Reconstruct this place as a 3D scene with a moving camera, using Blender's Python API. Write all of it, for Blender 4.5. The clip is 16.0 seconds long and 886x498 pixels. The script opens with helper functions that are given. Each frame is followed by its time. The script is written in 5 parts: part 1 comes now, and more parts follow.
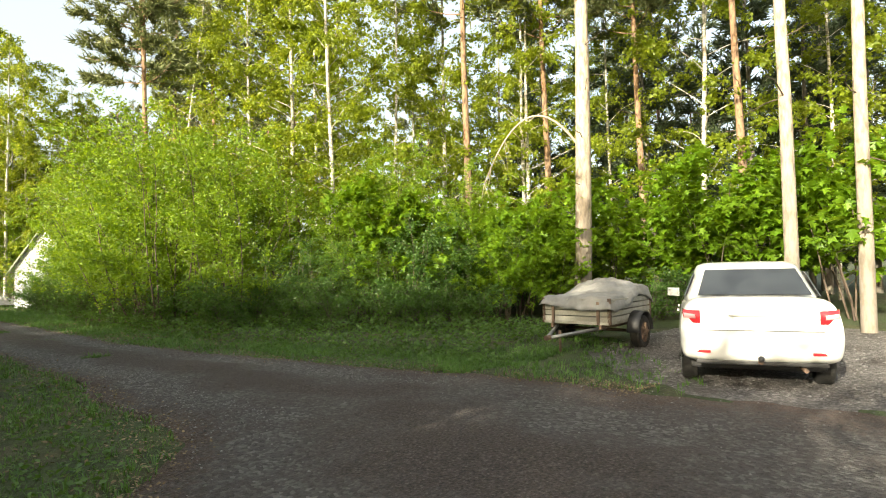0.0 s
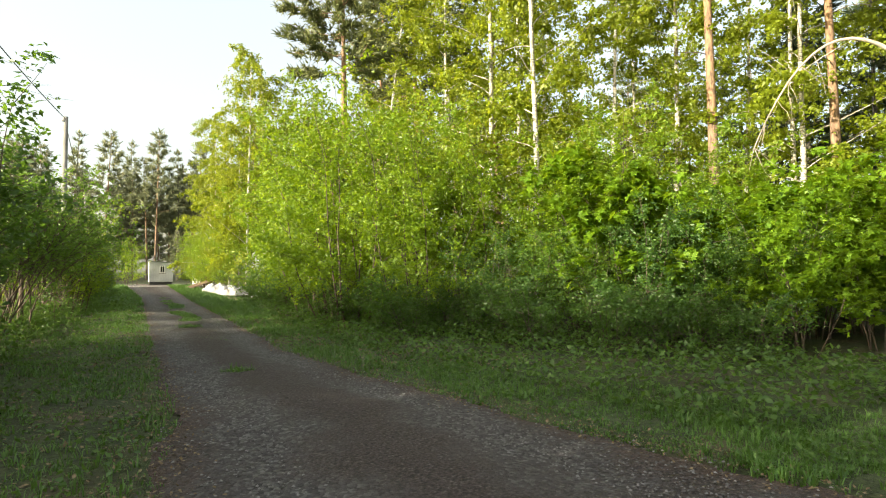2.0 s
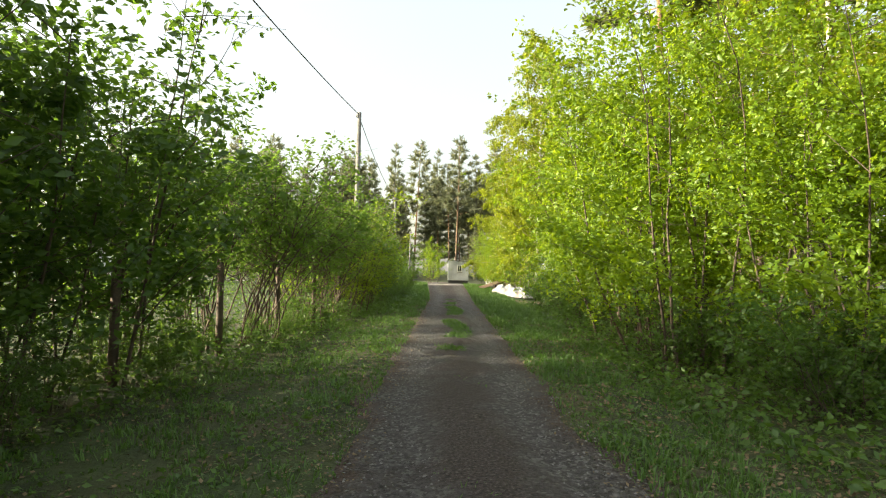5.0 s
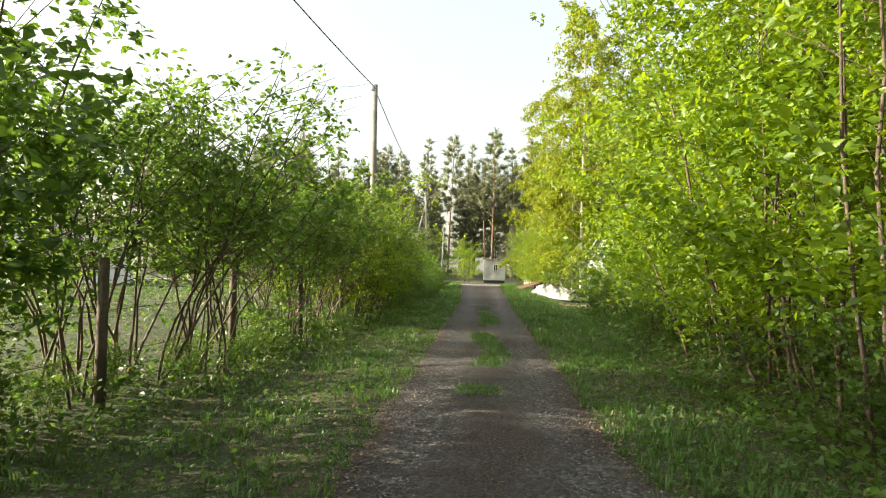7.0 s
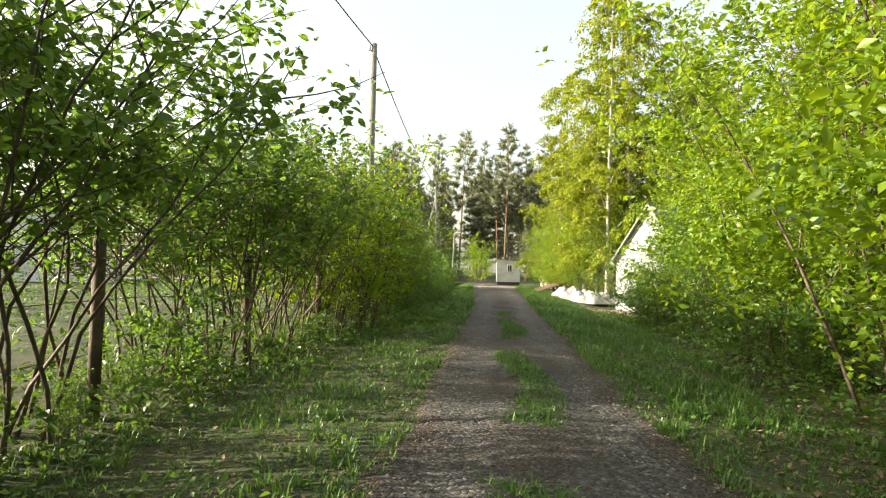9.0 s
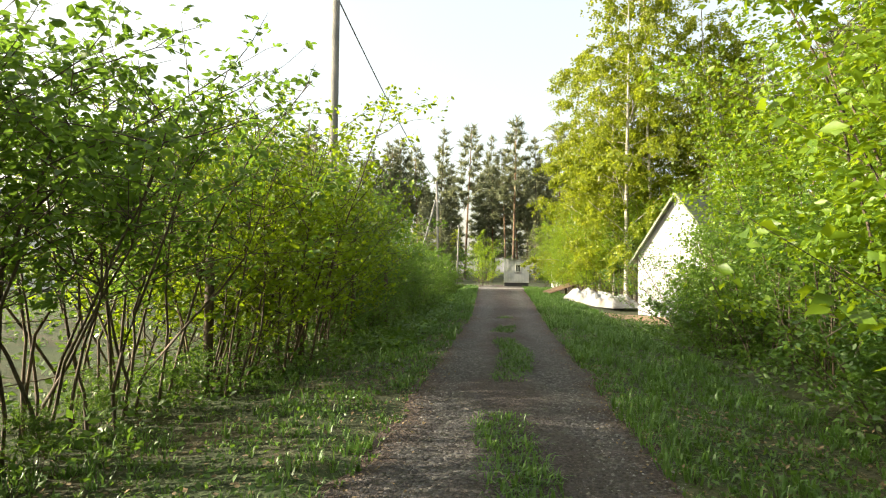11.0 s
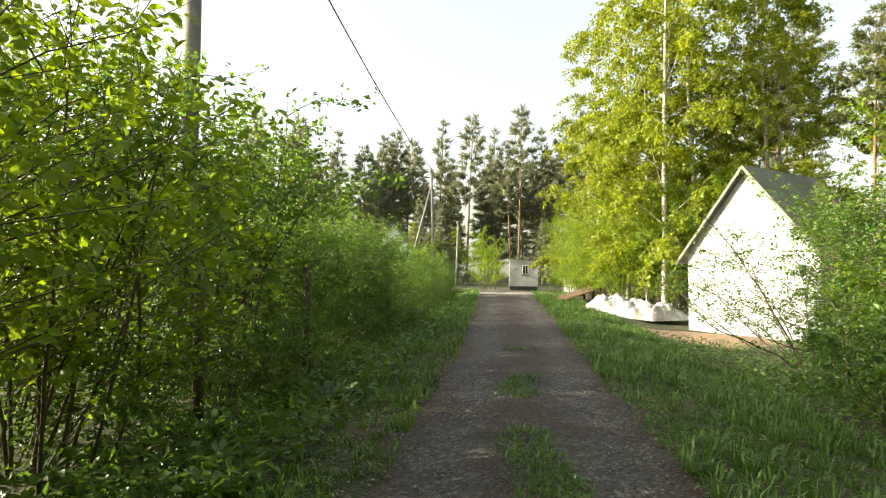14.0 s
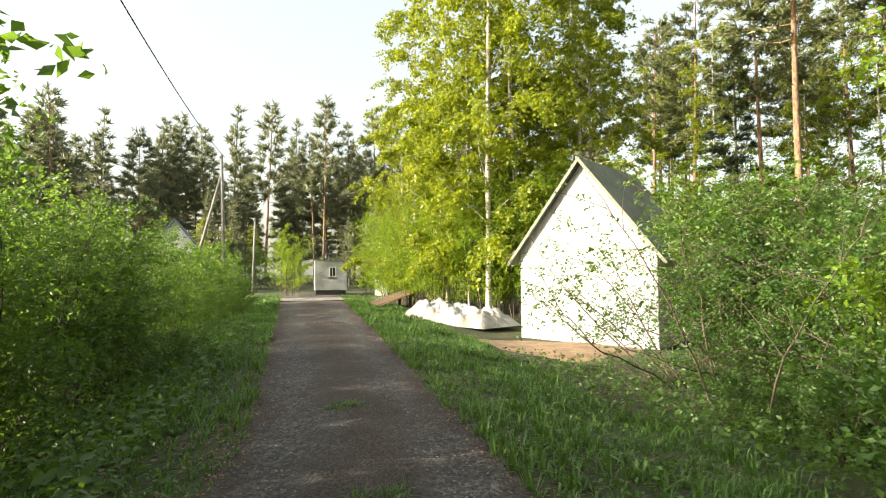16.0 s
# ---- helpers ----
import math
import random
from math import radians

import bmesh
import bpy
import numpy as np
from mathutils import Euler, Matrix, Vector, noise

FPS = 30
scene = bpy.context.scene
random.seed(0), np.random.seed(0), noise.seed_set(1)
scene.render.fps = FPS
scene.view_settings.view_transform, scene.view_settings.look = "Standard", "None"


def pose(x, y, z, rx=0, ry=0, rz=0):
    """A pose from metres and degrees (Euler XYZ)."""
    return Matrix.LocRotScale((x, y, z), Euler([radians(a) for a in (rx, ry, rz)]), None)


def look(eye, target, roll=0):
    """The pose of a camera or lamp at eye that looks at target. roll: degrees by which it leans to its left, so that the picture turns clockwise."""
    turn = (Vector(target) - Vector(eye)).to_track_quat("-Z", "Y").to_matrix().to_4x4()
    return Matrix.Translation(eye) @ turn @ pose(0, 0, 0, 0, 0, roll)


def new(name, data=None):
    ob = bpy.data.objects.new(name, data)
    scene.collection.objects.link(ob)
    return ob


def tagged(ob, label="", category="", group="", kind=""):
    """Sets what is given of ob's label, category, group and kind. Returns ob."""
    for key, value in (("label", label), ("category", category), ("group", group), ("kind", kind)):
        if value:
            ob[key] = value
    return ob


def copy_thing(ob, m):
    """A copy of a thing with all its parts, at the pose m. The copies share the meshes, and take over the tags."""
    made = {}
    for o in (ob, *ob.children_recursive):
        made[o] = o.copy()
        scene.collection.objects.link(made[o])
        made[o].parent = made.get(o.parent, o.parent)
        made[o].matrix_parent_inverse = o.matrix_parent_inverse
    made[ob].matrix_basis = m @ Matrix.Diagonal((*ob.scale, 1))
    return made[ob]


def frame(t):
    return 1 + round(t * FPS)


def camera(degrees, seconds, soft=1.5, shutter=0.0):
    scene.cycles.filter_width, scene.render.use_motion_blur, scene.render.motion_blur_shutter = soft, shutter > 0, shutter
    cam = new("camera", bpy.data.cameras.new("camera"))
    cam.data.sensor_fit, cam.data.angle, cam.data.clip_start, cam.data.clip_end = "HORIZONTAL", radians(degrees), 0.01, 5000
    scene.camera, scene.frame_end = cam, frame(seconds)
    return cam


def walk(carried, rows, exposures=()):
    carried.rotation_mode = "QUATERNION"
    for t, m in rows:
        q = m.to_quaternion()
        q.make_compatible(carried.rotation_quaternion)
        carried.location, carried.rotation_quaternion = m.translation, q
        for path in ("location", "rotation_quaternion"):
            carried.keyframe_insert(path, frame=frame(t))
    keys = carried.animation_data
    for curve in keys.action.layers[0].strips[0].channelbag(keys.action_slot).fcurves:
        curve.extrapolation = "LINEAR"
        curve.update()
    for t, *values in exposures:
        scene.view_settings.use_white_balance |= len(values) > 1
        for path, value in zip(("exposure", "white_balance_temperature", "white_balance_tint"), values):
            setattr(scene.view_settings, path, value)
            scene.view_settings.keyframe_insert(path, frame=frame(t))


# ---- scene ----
cam = camera(75.8, 16.0, 1.1)

PATH = [
    (0, (-1.851, -0.84, 1.397), (-0.413, 0.548, 1.469), -1.2),
    (0.5, (-1.162, -0.34, 1.384), (0.147, 1.17, 1.459), -0.9),
    (1, (-0.644, 0.374, 1.377), (0.53, 1.991, 1.452), -0.6),
    (1.5, (-0.18, 1.13, 1.374), (0.821, 2.86, 1.451), -0.3),
    (2, (0.19, 1.981, 1.373), (1.051, 3.784, 1.452), -0.1),
    (2.5, (0.49, 2.758, 1.402), (1.221, 4.618, 1.482), 0.1),
    (3, (0.692, 3.601, 1.416), (1.274, 5.513, 1.493), 0.3),
    (3.5, (0.876, 4.43, 1.418), (1.284, 6.387, 1.495), 0.5),
    (4, (0.929, 5.263, 1.44), (1.082, 7.255, 1.515), 0.7),
    (4.5, (1.01, 6.099, 1.454), (1.013, 8.097, 1.53), 0.9),
    (5, (1.022, 6.998, 1.436), (0.909, 8.994, 1.51), 1.3),
    (7.5, (0.956, 11.539, 1.421), (0.707, 13.522, 1.491), 1.1),
    (8, (0.817, 12.391, 1.366), (0.555, 14.373, 1.44), 1.2),
    (8.5, (0.625, 13.279, 1.329), (0.357, 15.26, 1.403), 1.3),
    (9, (0.544, 14.127, 1.279), (0.267, 16.106, 1.355), 1.4),
    (11.5, (0.663, 18.826, 1.378), (0.344, 20.799, 1.453), 0.6),
    (12, (0.666, 19.947, 1.357), (0.34, 21.919, 1.434), 0.6),
    (12.5, (0.56, 21.028, 1.339), (0.229, 22.999, 1.416), 0.6),
    (13, (0.471, 22.078, 1.339), (0.136, 24.048, 1.418), 0.6),
    (13.5, (0.323, 23.09, 1.337), (-0.017, 25.059, 1.417), 0.5),
    (14, (0.221, 24.008, 1.367), (-0.103, 25.979, 1.45), 0.5),
    (14.5, (0.06, 24.988, 1.387), (-0.21, 26.968, 1.47), 0.6),
    (15, (-0.018, 25.944, 1.389), (-0.054, 27.942, 1.477), 0.4),
    (15.5, (-0.16, 26.784, 1.447), (0.064, 28.77, 1.533), -0.1),
    (16, (-0.206, 27.668, 1.485), (0.154, 29.633, 1.571), -0.4),
]
walk(cam, [(t, look(e, g, r)) for t, e, g, r in PATH], ((0.0, 1.55, 7200, 2), (16.0, 1.55, 7200, 4)))

# ---- light ----
SUN_AZ, SUN_EL = radians(261), radians(18)
SUN_DIR = Vector((math.sin(SUN_AZ) * math.cos(SUN_EL), math.cos(SUN_AZ) * math.cos(SUN_EL), math.sin(SUN_EL)))
world = bpy.data.worlds.new("sky_world")
scene.world = world
world.use_nodes = True
wn = world.node_tree
sky = wn.nodes.new("ShaderNodeTexSky")
sky.sky_type = "NISHITA"
sky.sun_disc = False
sky.sun_elevation, sky.sun_rotation = SUN_EL, SUN_AZ
sky.air_density, sky.dust_density, sky.ozone_density = 1.0, 5.0, 1.0
haze = wn.nodes.new("ShaderNodeMix")
haze.data_type, haze.blend_type = "RGBA", "ADD"
haze.inputs[0].default_value = 1.0
haze.inputs[7].default_value = (1.85, 1.76, 1.70, 1)
wn.links.new(sky.outputs["Color"], haze.inputs[6])
wn.links.new(haze.outputs[2], wn.nodes["Background"].inputs["Color"])
wn.nodes["Background"].inputs["Strength"].default_value = 0.105
sun_data = bpy.data.lights.new("sun", "SUN")
sun_data.energy, sun_data.angle, sun_data.color = 5.0, radians(0.53), (1.0, 0.92, 0.79)
sun = new("sun", sun_data)
sun.matrix_world = look(SUN_DIR * 60, (0, 0, 0))

# ---- materials ----
def nodes_of(name):
    m = bpy.data.materials.new(name)
    m.use_nodes = True
    return m, m.node_tree, m.node_tree.nodes["Principled BSDF"]


def ramp(nt, fac, stops):
    r = nt.nodes.new("ShaderNodeValToRGB")
    el = r.color_ramp.elements
    while len(el) < len(stops):
        el.new(0.5)
    for e, (p, c) in zip(el, stops):
        e.position, e.color = p, (*c, 1)
    nt.links.new(fac, r.inputs["Fac"])
    return r.outputs["Color"]


def noise_tex(nt, scale, detail=4, rough=0.6, coord="Object", stretch=None):
    tc = nt.nodes.new("ShaderNodeTexCoord")
    n = nt.nodes.new("ShaderNodeTexNoise")
    n.inputs["Scale"].default_value, n.inputs["Detail"].default_value, n.inputs["Roughness"].default_value = scale, detail, rough
    src = tc.outputs[coord]
    if stretch:
        mp = nt.nodes.new("ShaderNodeMapping")
        mp.inputs["Scale"].default_value = stretch
        nt.links.new(src, mp.inputs["Vector"])
        src = mp.outputs["Vector"]
    nt.links.new(src, n.inputs["Vector"])
    return n.outputs["Fac"]


def mixc(nt, fac, a, b, mode="MIX"):
    m = nt.nodes.new("ShaderNodeMix")
    m.data_type, m.blend_type = "RGBA", mode
    if isinstance(fac, float):
        m.inputs[0].default_value = fac
    else:
        nt.links.new(fac, m.inputs[0])
    for k, v in ((6, a), (7, b)):
        if isinstance(v, tuple):
            m.inputs[k].default_value = (*v, 1)
        else:
            nt.links.new(v, m.inputs[k])
    return m.outputs[2]


def math_node(nt, op, a, b=0.0):
    m = nt.nodes.new("ShaderNodeMath")
    m.operation = op
    for k, v in ((0, a), (1, b)):
        if isinstance(v, (int, float)):
            m.inputs[k].default_value = v
        else:
            nt.links.new(v, m.inputs[k])
    return m.outputs[0]


def bump(nt, bsdf, height, strength=0.5, distance=0.02):
    b = nt.nodes.new("ShaderNodeBump")
    b.inputs["Strength"].default_value, b.inputs["Distance"].default_value = strength, distance
    nt.links.new(height, b.inputs["Height"])
    nt.links.new(b.outputs["Normal"], bsdf.inputs["Normal"])


def mottled(name, c1, c2, scale=6, rough=0.8, bumpiness=0.3, detail=6, stretch=None, metal=0.0, dist=0.02, c3=None):
    """A rough surface with two-scale colour variation and relief."""
    m, nt, b = nodes_of(name)
    n1 = noise_tex(nt, scale, detail, stretch=stretch)
    n2 = noise_tex(nt, scale * 0.13, 3)
    col = ramp(nt, n1, [(0.3, c1), (0.7, c2)])
    col = mixc(nt, ramp(nt, n2, [(0.4, (0, 0, 0)), (0.7, (1, 1, 1))]), col, c3 or tuple(0.75 * x for x in c1))
    nt.links.new(col, b.inputs["Base Color"])
    b.inputs["Roughness"].default_value, b.inputs["Metallic"].default_value = rough, metal
    bump(nt, b, n1, bumpiness, dist)
    return m


def leaf_material(name, dark, light, through_col, mixw=0.45, rough=0.45):
    m, nt, b = nodes_of(name)
    g = nt.nodes.new("ShaderNodeNewGeometry")
    oi = nt.nodes.new("ShaderNodeObjectInfo")
    r = math_node(nt, "ADD", math_node(nt, "MULTIPLY", g.outputs["Random Per Island"], 0.75), math_node(nt, "MULTIPLY", oi.outputs["Random"], 0.25))
    col = ramp(nt, r, [(0.0, dark), (1.0, light)])
    nt.links.new(col, b.inputs["Base Color"])
    b.inputs["Roughness"].default_value = rough
    b.inputs["Specular IOR Level"].default_value = 0.5
    tr = nt.nodes.new("ShaderNodeBsdfTranslucent")
    nt.links.new(mixc(nt, 0.7, col, through_col), tr.inputs["Color"])
    mx = nt.nodes.new("ShaderNodeMixShader")
    mx.inputs[0].default_value = mixw
    nt.links.new(b.outputs[0], mx.inputs[1])
    nt.links.new(tr.outputs[0], mx.inputs[2])
    nt.links.new(mx.outputs[0], nt.nodes["Material Output"].inputs["Surface"])
    return m


LEAF_BUSH = leaf_material("willow_leaf", (0.032, 0.080, 0.012), (0.13, 0.215, 0.028), (0.25, 0.42, 0.045), 0.45)
LEAF_YELLOW = leaf_material("young_sunlit_leaf", (0.055, 0.12, 0.010), (0.18, 0.28, 0.018), (0.42, 0.55, 0.02), 0.45)
# Deeper green than the other bush leaves; shade is put into this colour.
LEAF_DARK = leaf_material("dark_shade_leaf", (0.022, 0.060, 0.016), (0.085, 0.165, 0.032), (0.21, 0.36, 0.03), 0.42)
LEAF_MAPLE = leaf_material("maple_leaf", (0.09, 0.19, 0.012), (0.17, 0.29, 0.02), (0.40, 0.54, 0.02), 0.5)
LEAF_BIRCH = leaf_material("birch_leaf", (0.11, 0.165, 0.012), (0.22, 0.27, 0.022), (0.48, 0.52, 0.03), 0.5)
NEEDLE = leaf_material("pine_needle", (0.085, 0.11, 0.045), (0.16, 0.175, 0.07), (0.18, 0.20, 0.05), 0.25)
NEEDLE_DARK = leaf_material("spruce_needle", (0.045, 0.07, 0.038), (0.085, 0.115, 0.055), (0.10, 0.13, 0.04), 0.2)
# Paler than the near needles: distance haze is put into this colour.
NEEDLE_FAR = leaf_material("hazy_far_needle", (0.13, 0.155, 0.09), (0.24, 0.25, 0.14), (0.24, 0.26, 0.13), 0.35)
GRASS = leaf_material("grass_blade", (0.042, 0.11, 0.020), (0.11, 0.21, 0.040), (0.20, 0.34, 0.045), 0.3)
HERB = leaf_material("herb_leaf", (0.030, 0.080, 0.016), (0.095, 0.175, 0.032), (0.20, 0.34, 0.03), 0.35)
DRY = mottled("dry_litter", (0.16, 0.11, 0.06), (0.30, 0.23, 0.14), 30, 0.9, 0.2)
TWIG = mottled("twig_bark", (0.07, 0.05, 0.04), (0.15, 0.11, 0.08), 25, 0.85, 0.3)
BARK_GREY = mottled("grey_bark", (0.10, 0.09, 0.075), (0.24, 0.21, 0.17), 14, 0.9, 0.8, stretch=(1, 1, 0.25))
DEAD_WOOD = mottled("dead_branch", (0.28, 0.23, 0.18), (0.42, 0.36, 0.29), 20, 0.9, 0.3)


def bark_birch():
    m, nt, b = nodes_of("birch_bark")
    n = noise_tex(nt, 9, 5, stretch=(0.6, 0.6, 3.5))
    low = noise_tex(nt, 2.2, 3)
    col = ramp(nt, n, [(0.36, (0.05, 0.045, 0.04)), (0.47, (0.40, 0.37, 0.32)), (0.72, (0.60, 0.57, 0.51))])
    col = mixc(nt, ramp(nt, low, [(0.5, (0, 0, 0)), (0.68, (1, 1, 1))]), col, (0.22, 0.19, 0.15))
    nt.links.new(col, b.inputs["Base Color"])
    b.inputs["Roughness"].default_value = 0.75
    bump(nt, b, n, 0.4)
    return m


def bark_pine(name, low_col, high_col, crack=(0.09, 0.06, 0.045)):
    """Grey and furrowed below, orange and flaky above."""
    m, nt, b = nodes_of(name)
    tc = nt.nodes.new("ShaderNodeTexCoord")
    sep = nt.nodes.new("ShaderNodeSeparateXYZ")
    nt.links.new(tc.outputs["Object"], sep.inputs[0])
    n = noise_tex(nt, 12, 6, stretch=(1, 1, 0.3))
    h = math_node(nt, "ADD", math_node(nt, "MULTIPLY", sep.outputs["Z"], 0.1), math_node(nt, "MULTIPLY", n, 0.25))
    base = ramp(nt, h, [(0.25, low_col), (0.75, high_col)])
    col = mixc(nt, ramp(nt, n, [(0.35, (1, 1, 1)), (0.55, (0, 0, 0))]), base, crack)
    nt.links.new(col, b.inputs["Base Color"])
    b.inputs["Roughness"].default_value = 0.9
    bump(nt, b, n, 0.8, 0.03)
    return m


BARK_BIRCH = bark_birch()
BARK_PINE = bark_pine("pine_bark", (0.15, 0.12, 0.10), (0.27, 0.165, 0.10))
BARK_PALE = bark_pine("pale_pine_bark", (0.22, 0.19, 0.165), (0.42, 0.34, 0.26), (0.17, 0.14, 0.11))


# ---- mesh helpers ----
def np_mesh(name, verts, faces):
    """A mesh from arrays: verts (n, 3) and faces (m, k)."""
    verts, faces = np.asarray(verts, np.float32), np.asarray(faces, np.int32)
    me = bpy.data.meshes.new(name)
    me.vertices.add(len(verts))
    me.vertices.foreach_set("co", verts.ravel())
    k = faces.shape[1]
    me.loops.add(faces.size)
    me.loops.foreach_set("vertex_index", faces.ravel())
    me.polygons.add(len(faces))
    me.polygons.foreach_set("loop_start", np.arange(0, faces.size, k, dtype=np.int32))
    me.update(calc_edges=True)
    return me


def link(name, me, material, parent=None, label=""):
    if not isinstance(me, bpy.types.Mesh):
        data = bpy.data.meshes.new(name)
        me.to_mesh(data)
        me.free()
        me = data
    if material and not me.materials:
        me.materials.append(material)
    ob = new(name, me)
    ob.parent = parent
    return tagged(ob, label)


part = link


def smooth(me):
    me.polygons.foreach_set("use_smooth", np.ones(len(me.polygons), bool))
    return me


def tubes(name, limbs):
    """One mesh of tapered tubes; a limb is (points, first radius, last radius, sides)."""
    V, F, o = [], [], 0
    for pts, r0, r1, k in limbs:
        pts = np.asarray(pts, float)
        n = len(pts)
        d = np.gradient(pts, axis=0)
        d /= np.linalg.norm(d, axis=1)[:, None] + 1e-9
        ref = np.where(np.abs(d[:, 2:3]) > 0.9, np.array([[1.0, 0, 0]]), np.array([[0, 0, 1.0]]))
        a = np.cross(d, ref)
        a /= np.linalg.norm(a, axis=1)[:, None] + 1e-9
        b = np.cross(d, a)
        r = np.linspace(r0, r1, n)[:, None, None]
        ang = np.arange(k) * 2 * np.pi / k
        ring = pts[:, None] + r * (np.cos(ang)[None, :, None] * a[:, None] + np.sin(ang)[None, :, None] * b[:, None])
        V.append(ring.reshape(-1, 3))
        i, j = np.meshgrid(np.arange(n - 1), np.arange(k), indexing="ij")
        j2 = (j + 1) % k
        F.append(np.stack([i * k + j, i * k + j2, (i + 1) * k + j2, (i + 1) * k + j], -1).reshape(-1, 4) + o)
        o += n * k
    return smooth(np_mesh(name, np.concatenate(V), np.concatenate(F)))


def unit(v):
    return v / (np.linalg.norm(v, axis=-1, keepdims=True) + 1e-9)


def leaves(name, rng, P, size, aspect=0.55, up=0.5, droop=0.3, fold=0.12, shape="kite"):
    """One mesh of folded leaves at the points P: plain kites, pointed ovals or lobed maple leaves."""
    n = len(P)
    ax = unit(rng.normal(size=(n, 3)) * [1, 1, 0.5] - [0, 0, droop])
    nrm = unit(rng.normal(size=(n, 3)) + [0, 0, 2 * up])
    side = unit(np.cross(ax, nrm))
    nrm = np.cross(side, ax)
    L = (size * rng.uniform(0.65, 1.25, n))[:, None]
    outline = {
        "kite": ((0, 0, 0), (0.45, 0.5, 1), (1, 0, 0), (0.45, -0.5, 1)),
        "oval": ((0, 0, 0), (0.28, 0.46, 0.9), (0.62, 0.42, 0.8), (1, 0, -0.6), (0.62, -0.42, 0.8), (0.28, -0.46, 0.9)),
        "lobed": ((0, 0, 0), (0.1, 0.55, 0.8), (0.4, 0.28, 0.5), (0.68, 0.6, 0.9), (0.66, 0.2, 0.3), (1, 0, -1.2), (0.66, -0.2, 0.3), (0.68, -0.6, 0.9), (0.4, -0.28, 0.5), (0.1, -0.55, 0.8)),
    }[shape]
    V = np.stack([P + ax * L * a + side * L * aspect * b + nrm * L * fold * c for a, b, c in outline], 1)
    m = len(outline)
    base = np.arange(n)[:, None] * m
    F = np.concatenate([base + [0, i, i + 1] for i in range(1, m - 1)], 1).reshape(-1, 3)
    return np_mesh(name, V.reshape(-1, 3), F)


def tufts(name, rng, P, D, size, k=4, width=0.22):
    """Needle tufts: k narrow blades that fan out round each direction."""
    n = len(P)
    P2, D2 = np.repeat(P, k, 0), np.repeat(D, k, 0)
    d = unit(D2 + rng.normal(size=(n * k, 3)) * 0.65)
    s = unit(np.cross(d, rng.normal(size=(n * k, 3))))
    L = (size * rng.uniform(0.6, 1.2, n * k))[:, None]
    V = np.stack([P2 - s * L * width * 0.5, P2 + s * L * width * 0.5, P2 + d * L], 1).reshape(-1, 3)
    return np_mesh(name, V, np.arange(n * k * 3).reshape(-1, 3))


def curve_line(rng, start, d, length, n=6, wob=0.08, lift=0.0):
    """A wandering line from start along d; lift bends it up or down."""
    pts, p, d = [np.array(start, float)], np.array(start, float), np.array(d, float)
    for _ in range(n - 1):
        d = d + rng.normal(size=3) * wob + [0, 0, lift]
        d = d / np.linalg.norm(d)
        p = p + d * length / (n - 1)
        pts.append(p)
    return np.array(pts)


def along(rng, lines, count, start=0.25, spread=0.08, uneven=0.0, bunch=1):
    """Points scattered round the outer part of lines, fuller on some lines than on others, in bunches."""
    w = np.array([np.linalg.norm(l[-1] - l[0]) for l in lines]) * np.exp(uneven * rng.normal(size=len(lines)))
    m = count // bunch
    idx = rng.choice(len(lines), m, p=w / w.sum())
    t = start + (1 - start) * rng.random(m) ** 0.8
    out = np.empty((m, 3))
    for i, l in enumerate(lines):
        sel = idx == i
        u = t[sel] * (len(l) - 1)
        a = np.minimum(u.astype(int), len(l) - 2)
        f = (u - a)[:, None]
        out[sel] = l[a] * (1 - f) + l[a + 1] * f
    out = out + rng.normal(size=(m, 3)) * spread
    if bunch > 1:
        out = np.repeat(out, bunch, 0) + rng.normal(size=(m * bunch, 3)) * spread * 0.45
    return out


def plant(name, label, category, wood, leaf, limbs, twigs, crown, group=""):
    ob = new(name)
    tagged(ob, label, category, group)
    if category == "tree":
        part("trunk", tubes(name + "_wood", limbs), wood, ob)
    else:
        for stem in limbs:
            part("stem", tubes(name + "_stem", stem), wood, ob)
    if twigs:
        tagged(part("twig", tubes(name + "_twigs", twigs), TWIG, ob), kind="stuff")
    part("crown" if category == "tree" else "foliage", crown, leaf, ob)
    return ob


